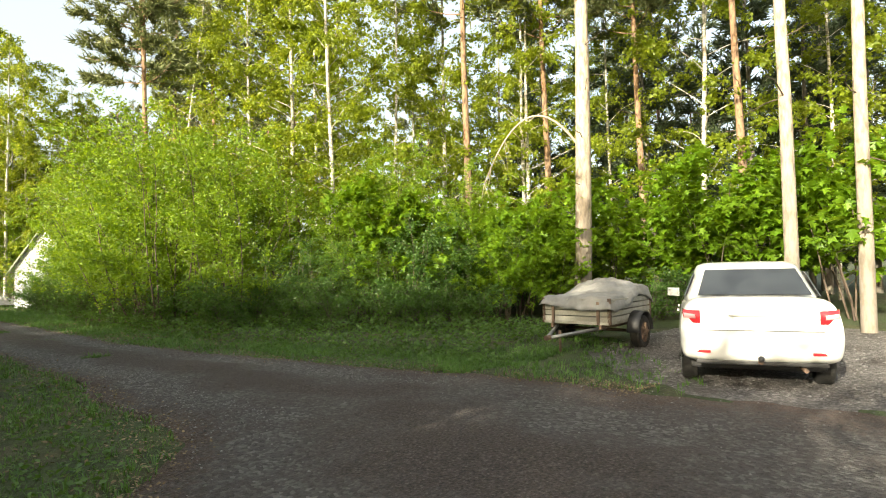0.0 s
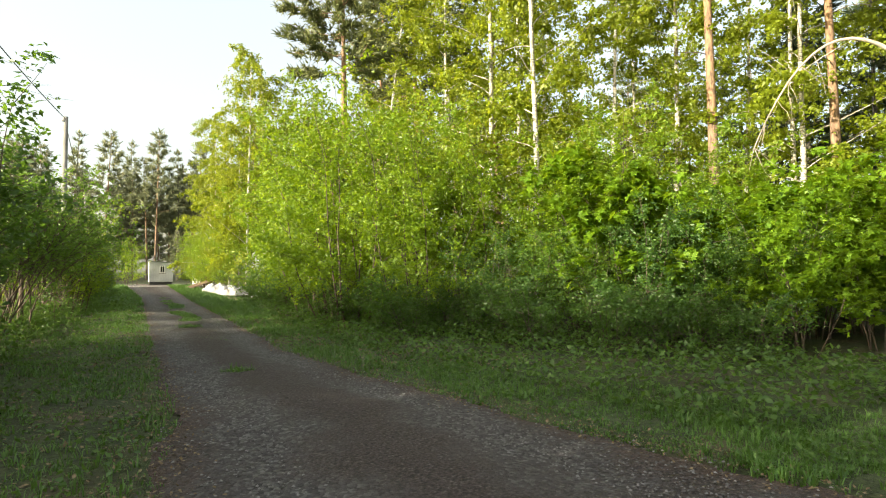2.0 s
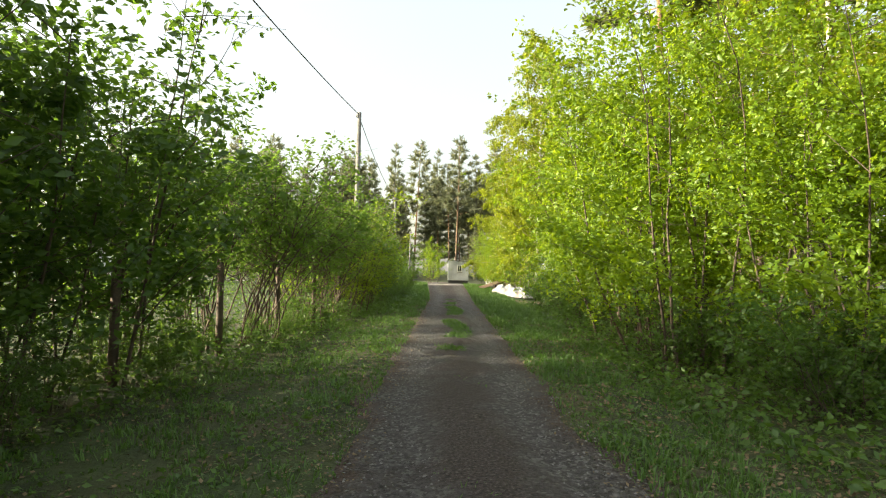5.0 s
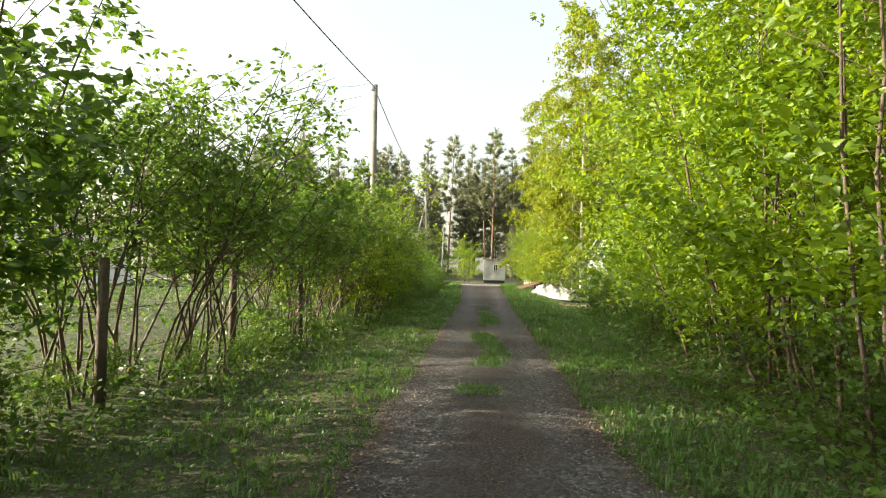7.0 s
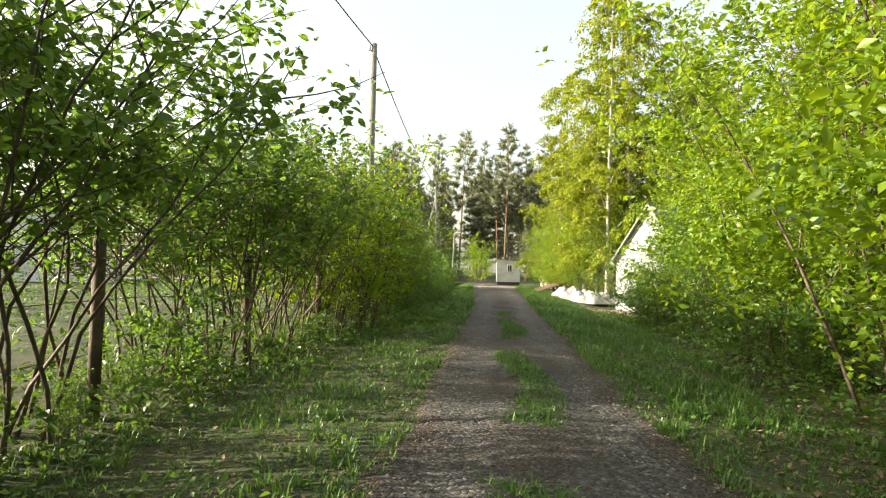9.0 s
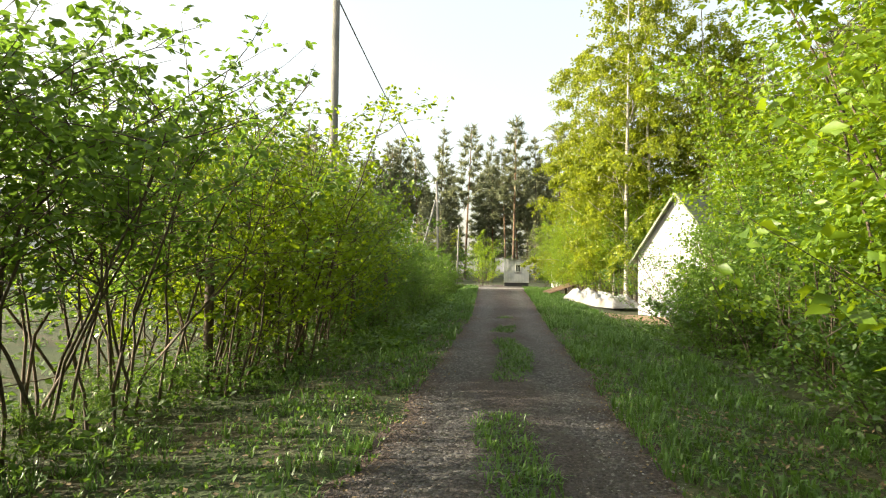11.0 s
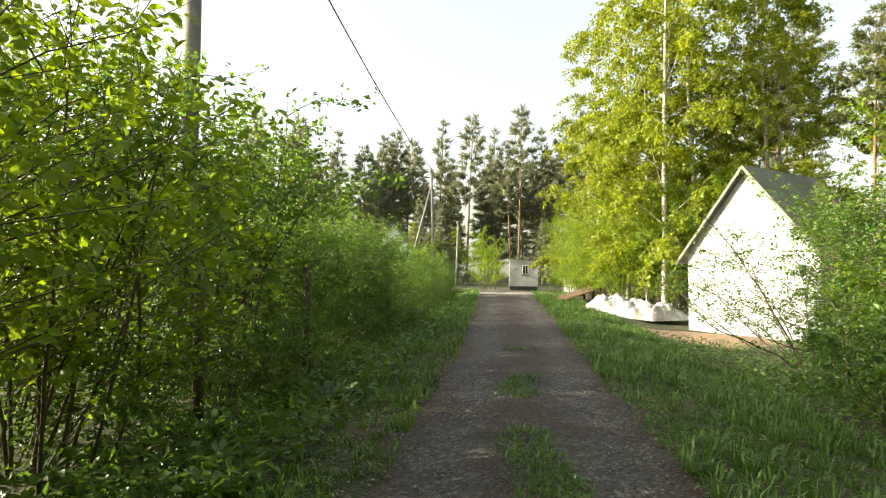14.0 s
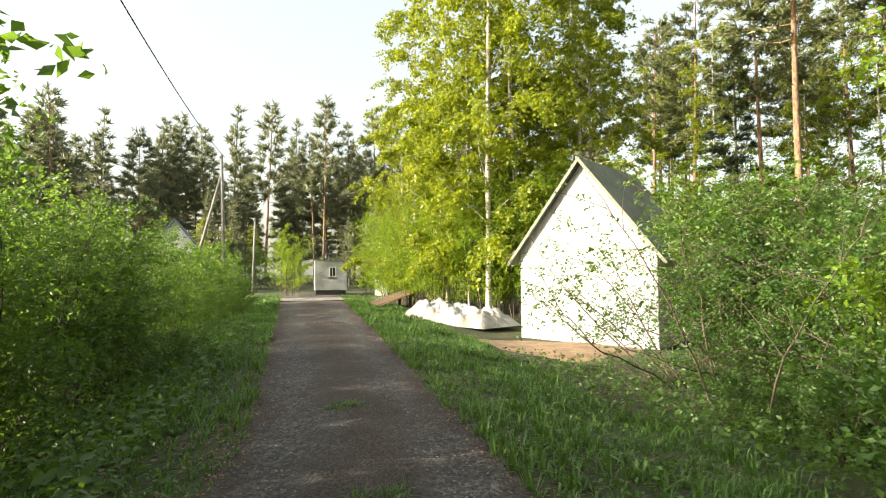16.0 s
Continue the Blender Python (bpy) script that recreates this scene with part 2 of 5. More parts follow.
def bush(seed, h, spread, stems, count, size, leaf, label, lean=0.35, low=0.2, aspect=0.55, up=0.4, wood=None, name="bush", sub=9, jitter=0.055, wob=0.07, twiggy=False, shape="kite", uneven=0.9, bunch=3):
    rng = np.random.default_rng(seed)
    limbs, twigs, lines = [], [], []
    for s in range(stems):
        a = rng.uniform(0, 2 * np.pi)
        tilt = rng.uniform(0.05 if lean < 0.8 else 0.35, lean)
        d = [math.cos(a) * math.sin(tilt), math.sin(a) * math.sin(tilt), math.cos(tilt)]
        b = np.array([math.cos(a), math.sin(a), 0]) * rng.uniform(0, spread * 0.22)
        L = h * rng.uniform(0.65, 1.0)
        line = curve_line(rng, b, d, L, 9, wob, 0.0)
        limbs.append([(line, 0.0066 * h ** 0.7, 0.003, 5)])
        for q in range(sub):
            u = low + (0.98 - low) * (q + rng.random()) / sub
            k = min(int(u * 8), 7)
            p = line[k] + (line[k + 1] - line[k]) * (u * 8 - k)
            az = rng.uniform(0, 2 * np.pi)
            tw = curve_line(rng, p, [math.cos(az), math.sin(az), rng.uniform(0.2, 1.0)], spread * rng.uniform(0.35, 0.75) * (1.15 - 0.7 * u), 4, 0.16, 0.04)
            if twiggy or q % 2 == 0:
                twigs.append((tw, 0.006, 0.0015, 3))
            lines.append(tw)
            for e in range(2):
                k2 = rng.integers(1, 4)
                az += rng.uniform(-1.2, 1.2)
                t2 = curve_line(rng, tw[k2 - 1], [math.cos(az), math.sin(az), rng.uniform(-0.1, 0.8)], spread * 0.28, 4, 0.15)
                if e == 0 and (twiggy or q % 4 == 0):
                    twigs.append((t2, 0.003, 0.0012, 3))
                lines.append(t2)
        lines.append(line[5:])
    P = along(rng, lines, count, 0.15, jitter, uneven, bunch)
    P = P[P[:, 2] > 0.05]
    return plant(name, label, "bush", wood or TWIG, leaf, limbs, twigs, leaves(name + "_leaves", rng, P, size, aspect, up, shape=shape), "")


def birch(seed, h, radius, count, size, clear=0.3, leaf=None, bark=None, label="", trunk_r=None, lean=0.02, name="birch_tree", hang=1.0):
    rng = np.random.default_rng(seed)
    r0 = trunk_r or h * 0.0065
    trunk = curve_line(rng, [0, 0, -0.2], [rng.normal() * lean, rng.normal() * lean, 1], h, 14, 0.012)
    limbs, twigs, lines = [(trunk, r0, 0.02, 9)], [], []
    nl = 34
    for q in range(nl):
        u = clear + (0.98 - clear) * (q + rng.random()) / nl
        k = min(int(u * 13), 12)
        p = trunk[k] + (trunk[k + 1] - trunk[k]) * (u * 13 - k)
        az = q * 2.4 + rng.uniform(-0.4, 0.4)
        L = radius * (1.15 - 0.85 * ((u - clear) / (1 - clear)) ** 1.3) * rng.uniform(0.7, 1.15)
        br = curve_line(rng, p, [math.cos(az), math.sin(az), rng.uniform(0.5, 1.1)], L, 7, 0.08, -0.09)
        limbs.append((br, 0.017 * (1.1 - u) + 0.006, 0.004, 4))
        for _ in range(7):
            k2 = rng.integers(1, 6)
            f = rng.random()
            q0 = br[k2] * (1 - f) + br[k2 + 1 if k2 < 6 else 6] * f
            a2 = az + rng.uniform(-1.5, 1.5)
            tw = curve_line(rng, q0, [math.cos(a2) * 0.6, math.sin(a2) * 0.6, 0.15], rng.uniform(0.5, 1.3) * (0.6 + 0.25 * radius), 6, 0.1, -0.22 * hang)
            if _ < 2:
                twigs.append((tw, 0.005, 0.002, 3))
            lines.append(tw)
        lines.append(br[3:])
    P = along(rng, lines, count, 0.1, 0.085, 0.9, 3)
    return plant(name, label, "tree", bark or BARK_BIRCH, leaf or LEAF_BIRCH, limbs, twigs, leaves(name + "_leaves", rng, P, size, 0.7, 0.3, 0.6))


def conifer(seed, h, radius, clear, count, size, needle, bark, label, name="pine_tree", slope=0.35, taper=1.0, stubs=6, trunk_r=None, nl=40, k=5):
    rng = np.random.default_rng(seed)
    trunk = curve_line(rng, [0, 0, -0.2], [rng.normal() * 0.01, rng.normal() * 0.01, 1], h, 14, 0.008)
    limbs, twigs, lines = [(trunk, trunk_r or h * 0.0085, 0.03, 9)], [], []
    for q in range(stubs):
        u = rng.uniform(0.15, max(clear, 0.2))
        az = rng.uniform(0, 6.28)
        p = trunk[int(u * 13)]
        twigs.append((curve_line(rng, p, [math.cos(az), math.sin(az), 0.1], rng.uniform(0.4, 1.3), 5, 0.15, -0.03), 0.018, 0.004, 4))
    for q in range(nl):
        u = clear + (0.99 - clear) * (q + rng.random()) / nl
        kk = min(int(u * 13), 12)
        p = trunk[kk] + (trunk[kk + 1] - trunk[kk]) * (u * 13 - kk)
        az = q * 2.4 + rng.uniform(-0.4, 0.4)
        v = (u - clear) / (1 - clear)
        L = radius * ((1 - v) ** taper * 0.95 + 0.08) * rng.uniform(0.65, 1.15)
        br = curve_line(rng, p, [math.cos(az), math.sin(az), slope * (0.4 + v)], L, 6, 0.09, 0.02)
        limbs.append((br, 0.035 * (1.1 - u) + 0.008, 0.006, 3))
        for _ in range(4):
            k2 = rng.integers(1, 5)
            a2 = az + rng.uniform(-1.1, 1.1)
            tw = curve_line(rng, br[k2], [math.cos(a2), math.sin(a2), slope * 0.6], L * 0.38, 4, 0.12, 0.03)
            lines.append(tw)
        lines.append(br[1:])
    P = along(rng, lines, count, 0.2, 0.09, 0.6)
    c = trunk[np.clip((P[:, 2] / h * 13).astype(int), 0, 13)]
    D = unit((P - c) * [1, 1, 0] + [0, 0, 0.5])
    return plant(name, label, "tree", bark, needle, limbs, twigs, tufts(name + "_needles", rng, P, D, size, k))


PROTOS = []


def proto(ob):
    """A first plant of its kind, to be set out by copies; it takes the first place itself."""
    PROTOS.append(ob)
    ob["free"] = 1
    return ob


def put(ob, x, y, turn, s=1.0, z=None):
    z = ground_z(x, y) if z is None else z
    m = pose(x, y, z, 0, 0, turn)
    if "free" in ob:
        del ob["free"]
        ob.matrix_basis = m
        c = ob
    else:
        c = copy_thing(ob, m)
    c.scale = (s, s, s)
    return c

# ---- ground and road ----
ROAD_L = ((-14, 0, 2, 3.4, 4.1, 8, 13.5, 34.8, 41, 70, 74), (-10, -3.6, -1.6, -0.5, 0.0, 0.15, -0.2, -1.27, -1.8, -4.4, -4.8))
ROAD_R = ((-14, 0, 2.4, 3.7, 6.15, 9.5, 12, 13.5, 34.5, 40.5, 70, 74), (4.9, 4.7, 4.25, 4.1, 3.4, 2.6, 2.1, 2.05, 1.05, 0.9, -0.2, -0.3))


def road_l(y):
    return np.interp(y, *ROAD_L)


def road_r(y):
    return np.interp(y, *ROAD_R)


def ground_z(x, y):
    """Height of the ground: level under the road, a shallow ditch beside it, lower by the shed."""
    l, r = road_l(y), road_r(y)
    out = np.maximum(np.maximum(l - x, x - r), 0)
    far = np.clip((60 - y) / 15, 0, 1)
    z = -0.06 * np.exp(-((out - 1.6) / 0.8) ** 2)
    z = z - 0.55 * np.clip((x - r - 0.8) / 3, 0, 1) * np.clip((y - 24) / 10, 0, 1) * far
    z = z - 0.14 * np.exp(-((l - x - 1.7) / 0.6) ** 2) * np.clip((y - 26) / 4, 0, 1) * far
    z = z + 0.05 * np.sin(x * 0.9 + y * 0.37) * np.clip(out / 4, 0, 1) + np.clip(np.hypot(x, y - 30) - 55, 0, 60) * 0.012
    return float(z) if np.isscalar(x) and np.isscalar(y) else z


def ground_material():
    m, nt, b = nodes_of("forest_floor")
    n1, n2, n3 = noise_tex(nt, 18, 6), noise_tex(nt, 1.1, 4), noise_tex(nt, 0.35, 3)
    col = ramp(nt, n1, [(0.3, (0.018, 0.017, 0.009)), (0.5, (0.036, 0.050, 0.016)), (0.72, (0.065, 0.095, 0.027))])
    col = mixc(nt, ramp(nt, n2, [(0.45, (0, 0, 0)), (0.65, (1, 1, 1))]), col, ramp(nt, n1, [(0.3, (0.05, 0.04, 0.02)), (0.7, (0.10, 0.09, 0.045))]))
    col = mixc(nt, ramp(nt, n3, [(0.45, (0, 0, 0)), (0.6, (0.6, 0.6, 0.6))]), col, (0.055, 0.085, 0.025))
    nt.links.new(col, b.inputs["Base Color"])
    b.inputs["Roughness"].default_value = 0.95
    bump(nt, b, n1, 0.9, 0.05)
    return m


xs = np.concatenate([np.linspace(-600, -20, 30)[:-1], np.arange(-20, 25, 0.4), np.linspace(25, 600, 30)])
ys = np.concatenate([np.linspace(-500, -14, 22)[:-1], np.arange(-14, 80, 0.4), np.linspace(80, 800, 32)])
GX, GY = np.meshgrid(xs, ys, indexing="ij")
GZ = ground_z(GX, GY)
onroad = (GX > road_l(GY) + 0.15) & (GX < road_r(GY) - 0.15) & (GY > -13.5) & (GY < 73)
GZ = GZ - 0.05 * onroad
GZ = np.where((GX > road_r(GY) + np.clip(GY - 1.6, 0, 4) + 0.1) & (GX < 12.9) & (GY > -5.8) & (GY < 4.4), -0.12, GZ)
n, k = GX.shape
idx = np.arange(n * k).reshape(n, k)
ground = link("ground", smooth(np_mesh("ground", np.stack([GX, GY, GZ], -1).reshape(-1, 3), np.stack([idx[:-1, :-1], idx[1:, :-1], idx[1:, 1:], idx[:-1, 1:]], -1).reshape(-1, 4))), ground_material())
tagged(ground, "uneven grassy forest ground with brown leaf litter", "ground", kind="structure")


def gravel_material(name, pale_bias, gain=1.0):
    """Dark trodden grit with pale gravel in the wheel tracks and brown litter at the edges (uv: across, metres along)."""
    m, nt, b = nodes_of(name)
    uv = nt.nodes.new("ShaderNodeTexCoord")
    sep = nt.nodes.new("ShaderNodeSeparateXYZ")
    nt.links.new(uv.outputs["UV"], sep.inputs[0])
    u = sep.outputs["X"]
    fine, mid, big = noise_tex(nt, 42, 5), noise_tex(nt, 7, 5), noise_tex(nt, 0.8, 4)
    vo = nt.nodes.new("ShaderNodeTexVoronoi")
    vo.inputs["Scale"].default_value = 30
    nt.links.new(uv.outputs["Object"], vo.inputs["Vector"])
    stone = ramp(nt, vo.outputs["Color"], [(0.0, (0.045 * gain, 0.040 * gain, 0.040 * gain)), (0.6, (0.105 * gain, 0.096 * gain, 0.094 * gain)), (1.0, (0.22 * gain, 0.21 * gain, 0.205 * gain))])
    dark = ramp(nt, fine, [(0.3, (0.020, 0.017, 0.018)), (0.55, (0.082, 0.062, 0.057)), (0.72, (0.19, 0.165, 0.155))])
    track = math_node(nt, "SUBTRACT", 1.0, math_node(nt, "MULTIPLY", math_node(nt, "ABSOLUTE", math_node(nt, "SUBTRACT", math_node(nt, "ABSOLUTE", math_node(nt, "SUBTRACT", u, 0.5)), 0.27)), 5.0))
    sel = math_node(nt, "ADD", math_node(nt, "MULTIPLY", track, 0.26), math_node(nt, "ADD", big, pale_bias))
    col = mixc(nt, ramp(nt, sel, [(0.55, (0, 0, 0)), (0.78, (1, 1, 1))]), dark, stone)
    edge = math_node(nt, "ADD", math_node(nt, "ABSOLUTE", math_node(nt, "SUBTRACT", u, 0.5)), math_node(nt, "MULTIPLY", mid, 0.35))
    col = mixc(nt, ramp(nt, edge, [(0.55, (0, 0, 0)), (0.68, (0.75, 0.75, 0.75))]), col, ramp(nt, fine, [(0.3, (0.055, 0.034, 0.026)), (0.7, (0.15, 0.095, 0.072))]))
    nt.links.new(col, b.inputs["Base Color"])
    b.inputs["Roughness"].default_value = 0.92
    h = math_node(nt, "ADD", math_node(nt, "MULTIPLY", vo.outputs["Distance"], -0.8), math_node(nt, "ADD", fine, math_node(nt, "MULTIPLY", mid, 1.2)))
    bump(nt, b, h, 1.0, 0.05)
    return m


def strip(name, V, nu, nv, uvs, material, label, cat):
    idx = np.arange(nu * nv).reshape(nv, nu)
    F = np.stack([idx[:-1, :-1], idx[:-1, 1:], idx[1:, 1:], idx[1:, :-1]], -1).reshape(-1, 4)
    me = smooth(np_mesh(name, V.reshape(-1, 3), F))
    layer = me.uv_layers.new(name="UVMap")
    layer.data.foreach_set("uv", uvs.reshape(-1, 2)[F.ravel()].astype(np.float32).ravel())
    return tagged(link(name, me, material), label, cat, kind="structure")


rng = np.random.default_rng(5)


def wavy(y, k):
    return 0.09 * np.sin(y * 1.7 + k) + 0.06 * np.sin(y * 4.1 + 2 * k) + 0.04 * np.sin(y * 9.3 + 3 * k)


vy = np.arange(-13.5, 73, 0.2)
uu = np.linspace(0, 1, 25)
U, Yv = np.meshgrid(uu, vy)
XL, XR = road_l(Yv) + wavy(Yv, 0.4), road_r(Yv) + wavy(Yv, 1.9)
X = XL + (XR - XL) * U
track_dip = -0.025 * np.exp(-((np.abs(U - 0.5) - 0.27) / 0.09) ** 2)
Z = 0.012 + track_dip + 0.03 * (1 - (2 * U - 1) ** 2) - 0.03 * np.abs(2 * U - 1) ** 6 + 0.006 * np.sin(X * 5 + Yv * 3)
road = strip("road", np.stack([X, Yv, Z], -1), len(uu), len(vy), np.stack([U, Yv], -1), gravel_material("road_grit", 0.05), "dark trodden gravel lane with pale stony wheel tracks", "road")
px = np.linspace(0, 1, 30)
py = np.arange(-6, 4.6, 0.2)
U, Yv = np.meshgrid(px, py)
X0 = road_r(Yv) - 0.25 + np.clip(Yv - 1.6, 0, 4) * 1.0 + 2 * wavy(Yv, 3)
X = X0 + U * (13.4 + wavy(Yv, 5) * 3 - np.clip(Yv - 2.5, 0, 3) * 0.8 - X0)
Z = -0.05 + 0.015 * np.sin(U * np.pi) + 0.03 * (1 - np.clip(U * 12, 0, 1)) + 0.008 * np.sin(X * 3 + Yv * 4) - 0.03 * np.abs(2 * U - 1) ** 8
parking = strip("parking_gravel", np.stack([X, Yv, Z], -1), len(px), len(py), np.stack([0.5 + 0 * U, Yv], -1), gravel_material("parking_grit", 0.36, 1.5), "pale loose gravel parking patch", "gravel")
cx = np.linspace(-45, 22, 120)
cu = np.linspace(0, 1, 8)
U, Xv = np.meshgrid(cu, cx)
Y = 60.0 + 4.2 * U + 0.12 * Xv + wavy(Xv, 1)
cross = strip("cross_road", np.stack([Xv, Y, ground_z(Xv, Y) + 0.05], -1), len(cu), len(cx), np.stack([U, Xv], -1), gravel_material("cross_grit", 0.5, 2.6), "pale sandy crossing track", "road")

# ---- plants, set out by stretches of the plan ----
BUSH_A = [proto(bush(11 + i, 3.4, 2.4, 10, 7200, 0.072, LEAF_BUSH, "green leafy willow bush with many thin stems", low=0.15)) for i in range(3)]
BUSH_D = [proto(bush(21 + i, 3.2, 2.2, 9, 7200, 0.076, LEAF_DARK, "dark green leafy lilac bush by the fence, shade in its leaf colour", low=0.12)) for i in range(2)]
BUSH_L = [proto(bush(15 + i, 3.4, 2.6, 8, 3000, 0.125, LEAF_BUSH, "green leafy bush further along the lane", low=0.1, sub=6)) for i in range(2)]
# Willow in the yellow leaf: sun through the hedge is put into its colour.
BUSH_M = [proto(bush(27 + i, 3.4, 2.4, 11, 5600, 0.068, LEAF_YELLOW, "willow bush in the hedge, sunlight put into its yellow-green", low=0.12, lean=0.36, shape="oval", twiggy=True)) for i in range(2)]
BUSH_O = [proto(bush(25 + i, 3.3, 2.2, 13, 5600, 0.066, LEAF_BUSH, "open willow bush with bare tangled lower stems", low=0.38, lean=0.32, wob=0.14, twiggy=True, shape="oval", uneven=1.0)) for i in range(2)]
BUSH_Y = [proto(bush(31 + i, 5.6, 3.3, 9, 14000, 0.084, LEAF_YELLOW, "tall sunlit yellow-green bird cherry bush", lean=0.32, low=0.08, sub=12, jitter=0.07, uneven=0.8)) for i in range(3)]
# Undergrowth and the thin bush get the dark leaf in place of shade.
BUSH_S = [proto(bush(41 + i, 1.5, 1.6, 7, 1900, 0.08, LEAF_DARK, "low green undergrowth bush", lean=0.65, low=0.05, sub=5, uneven=0.7)) for i in range(2)]
BUSH_THIN = proto(bush(45, 3.4, 2.8, 9, 2800, 0.055, LEAF_DARK, "sparse bush with arching dark stems and small leaves", lean=0.95, low=0.3, sub=8, wob=0.1, twiggy=True, shape="oval", uneven=1.0))
MAPLE = [proto(bush(51 + i, 3.6, 2.8, 5, 2600, 0.135, LEAF_MAPLE, "bright green maple sapling with broad leaves", lean=0.3, low=0.2, aspect=0.95, up=1.6, sub=8, name="maple_sapling", shape="lobed", uneven=0.7)) for i in range(2)]
BIRCH = [proto(birch(61 + i, 15 + i, 3.0, 20000, 0.13, 0.08, label="tall birch with white bark and drooping young foliage")) for i in range(3)]
BIRCH_FAR = [proto(birch(71 + i, 17, 2.8, 13500, 0.135, 0.2, label="slender forest birch with pale trunk and yellow-green crown", hang=0.7, trunk_r=0.105)) for i in range(2)]
PINE = [proto(conifer(81 + i, 19, 3.0, 0.55, 1900, 0.36, NEEDLE, BARK_PINE, "tall pine with orange upper trunk", taper=0.55)) for i in range(2)]
SPRUCE = [proto(conifer(91 + i, 18, 3.4, 0.08, 1800, 0.46, NEEDLE_DARK, BARK_GREY, "dark green spruce among the birches", name="spruce_tree", slope=0.05, taper=1.0, nl=60)) for i in range(2)]
FAR_PINE = [proto(conifer(95 + i, 21, 2.9, 0.45, 850, 0.8, NEEDLE_FAR, BARK_PINE, "tall pine at the edge of the far wood, distance haze in its needle colour", taper=0.55, k=4)) for i in range(2)]
FAR_SPRUCE = [proto(conifer(98 + i, 21, 3.0, 0.14, 950, 0.8, NEEDLE_FAR, BARK_GREY, "tall spruce at the edge of the far wood, distance haze in its needle colour", name="spruce_tree", slope=0.0, nl=50, k=4)) for i in range(1)]

rp = random.Random(4)


def pick(kinds, x, y, s=1.0, var=0.15):
    return put(rp.choice(kinds), x, y, rp.uniform(0, 360), s * rp.uniform(1 - var, 1 + var))


# hedge along the fence
put(BUSH_D[0], -3.3, 9.2, 40, 1.45)
put(BUSH_D[1], -3.7, 10.8, 140, 1.45)
put(BUSH_D[0], -4.9, 9.9, 200, 1.5)
put(BUSH_D[1], -5.0, 12.0, 300, 1.4)
put(BUSH_D[0], -3.5, 12.2, 90, 1.3)
put(BUSH_D[1], -3.5, 13.5, 200, 1.5)
put(BUSH_D[0], -3.8, 14.8, 20, 1.45)
for x, y in ((-2.7, 9.6), (-2.5, 11.0), (-3.0, 12.2), (-3.3, 13.6), (-2.4, 8.2)):
    put(BUSH_D[1], x, y, 60 * y, 0.33)
for y, s in ((16.2, 1.2), (17.0, 1.25), (17.9, 1.2), (19.9, 1.05), (20.8, 1.1), (21.7, 1.1), (22.6, 1.12)):
    pick(BUSH_O, -3.3 + rp.uniform(-0.3, 0.2), y, s, 0.05)
for y in (14.2, 19.5):
    pick(BUSH_S, -3.2, y, 0.7)
for i in range(9):
    pick(BUSH_L, -12.5 + rp.uniform(-1.5, 1), 12 + 2.0 * i, 0.5)
for y in (23.7, 24.6, 25.5, 26.4, 27.3):
    pick(BUSH_M, -3.2 + rp.uniform(-0.3, 0.3), y, 1.1)
for y in (27.8, 28.9, 30.0, 31.2):
    pick(BUSH_A, -4.1, y, 1.15, 0.04)
for y in np.arange(32.2, 38, 1.1):
    pick(BUSH_A + BUSH_D[:1], -3.8 + rp.uniform(-0.4, 0.1), y, 1.15 if y < 33 else 0.95)
for y in np.arange(30, 40, 2.0):
    pick(BUSH_D, -5.9 + rp.uniform(-0.4, 0.4), y, 0.85)
for y in np.arange(36, 57, 1.7):
    pick(BUSH_L if y > 44 else BUSH_A + BUSH_D, -4.9 - 0.04 * (y - 36) + rp.uniform(-0.5, 0.4), y, 0.78)
for i in range(16):
    pick(BUSH_L, -50 + i * 3.0, rp.uniform(78, 86), 1.2, 0.25)
for y in np.arange(38, 57, 4.0):
    pick(BUSH_L, -8 + rp.uniform(-2, 1), y, 0.75)
for i in range(9):
    pick(SPRUCE, 24 + rp.uniform(-2, 8), -2 + i * 2.4, 0.95, 0.1)
pick(BUSH_M, -4.6, 24.8, 1.15, 0.03)
# right-hand hedge
for y in np.arange(15.6, 25, 1.6):
    pick(BUSH_Y, (4.8 if y < 18 else 4.9) + rp.uniform(-0.3, 0.3), y, 1.2 if y < 19 else 1.05, 0.06)
for i in range(7):
    pick(BUSH_D + BUSH_A[:1] + BUSH_Y[:1], 5.6 + i * 0.75, 14.0 - i * 0.85, 0.85)
for i in range(6):
    pick(BUSH_Y, 6.6 + i * 0.9, 15.4 - i * 0.8, 0.95)
for x, y, s in ((4.5, 26.2, 0.9), (4.4, 27.8, 0.9), (4.4, 29.5, 0.9), (5.0, 31.2, 0.85), (5.9, 32.4, 0.8)):
    pick(BUSH_A, x, y, s, 0.05)
for x, y, s in ((3.4, 58, 0.9), (5.0, 54.5, 1.0), (6.6, 52.0, 1.1), (2.9, 63, 0.9), (3.0, 58.0, 0.9), (3.0, 66.5, 0.85), (9.6, 50.5, 1.1), (4.2, 60, 1.1), (2.8, 69.5, 0.75), (1.9, 69.8, 0.55), (5.8, 54.0, 0.85), (7.6, 53.2, 0.9), (4.4, 56.5, 0.8)):
    pick(BUSH_Y, x, y, s, 0.08)
for x, y, s in ((4.3, 52.2, 1.1), (5.6, 50.9, 1.15), (6.9, 50.2, 1.2), (3.5, 55.2, 1.0), (8.2, 49.8, 1.2), (2.9, 60.8, 0.8)):
    pick(BUSH_Y, x, y, s, 0.06)
for y in np.arange(25, 31, 1.8):
    pick(BUSH_Y + BUSH_A[:1], 6.0 + rp.uniform(-0.3, 0.5), y, 1.0)
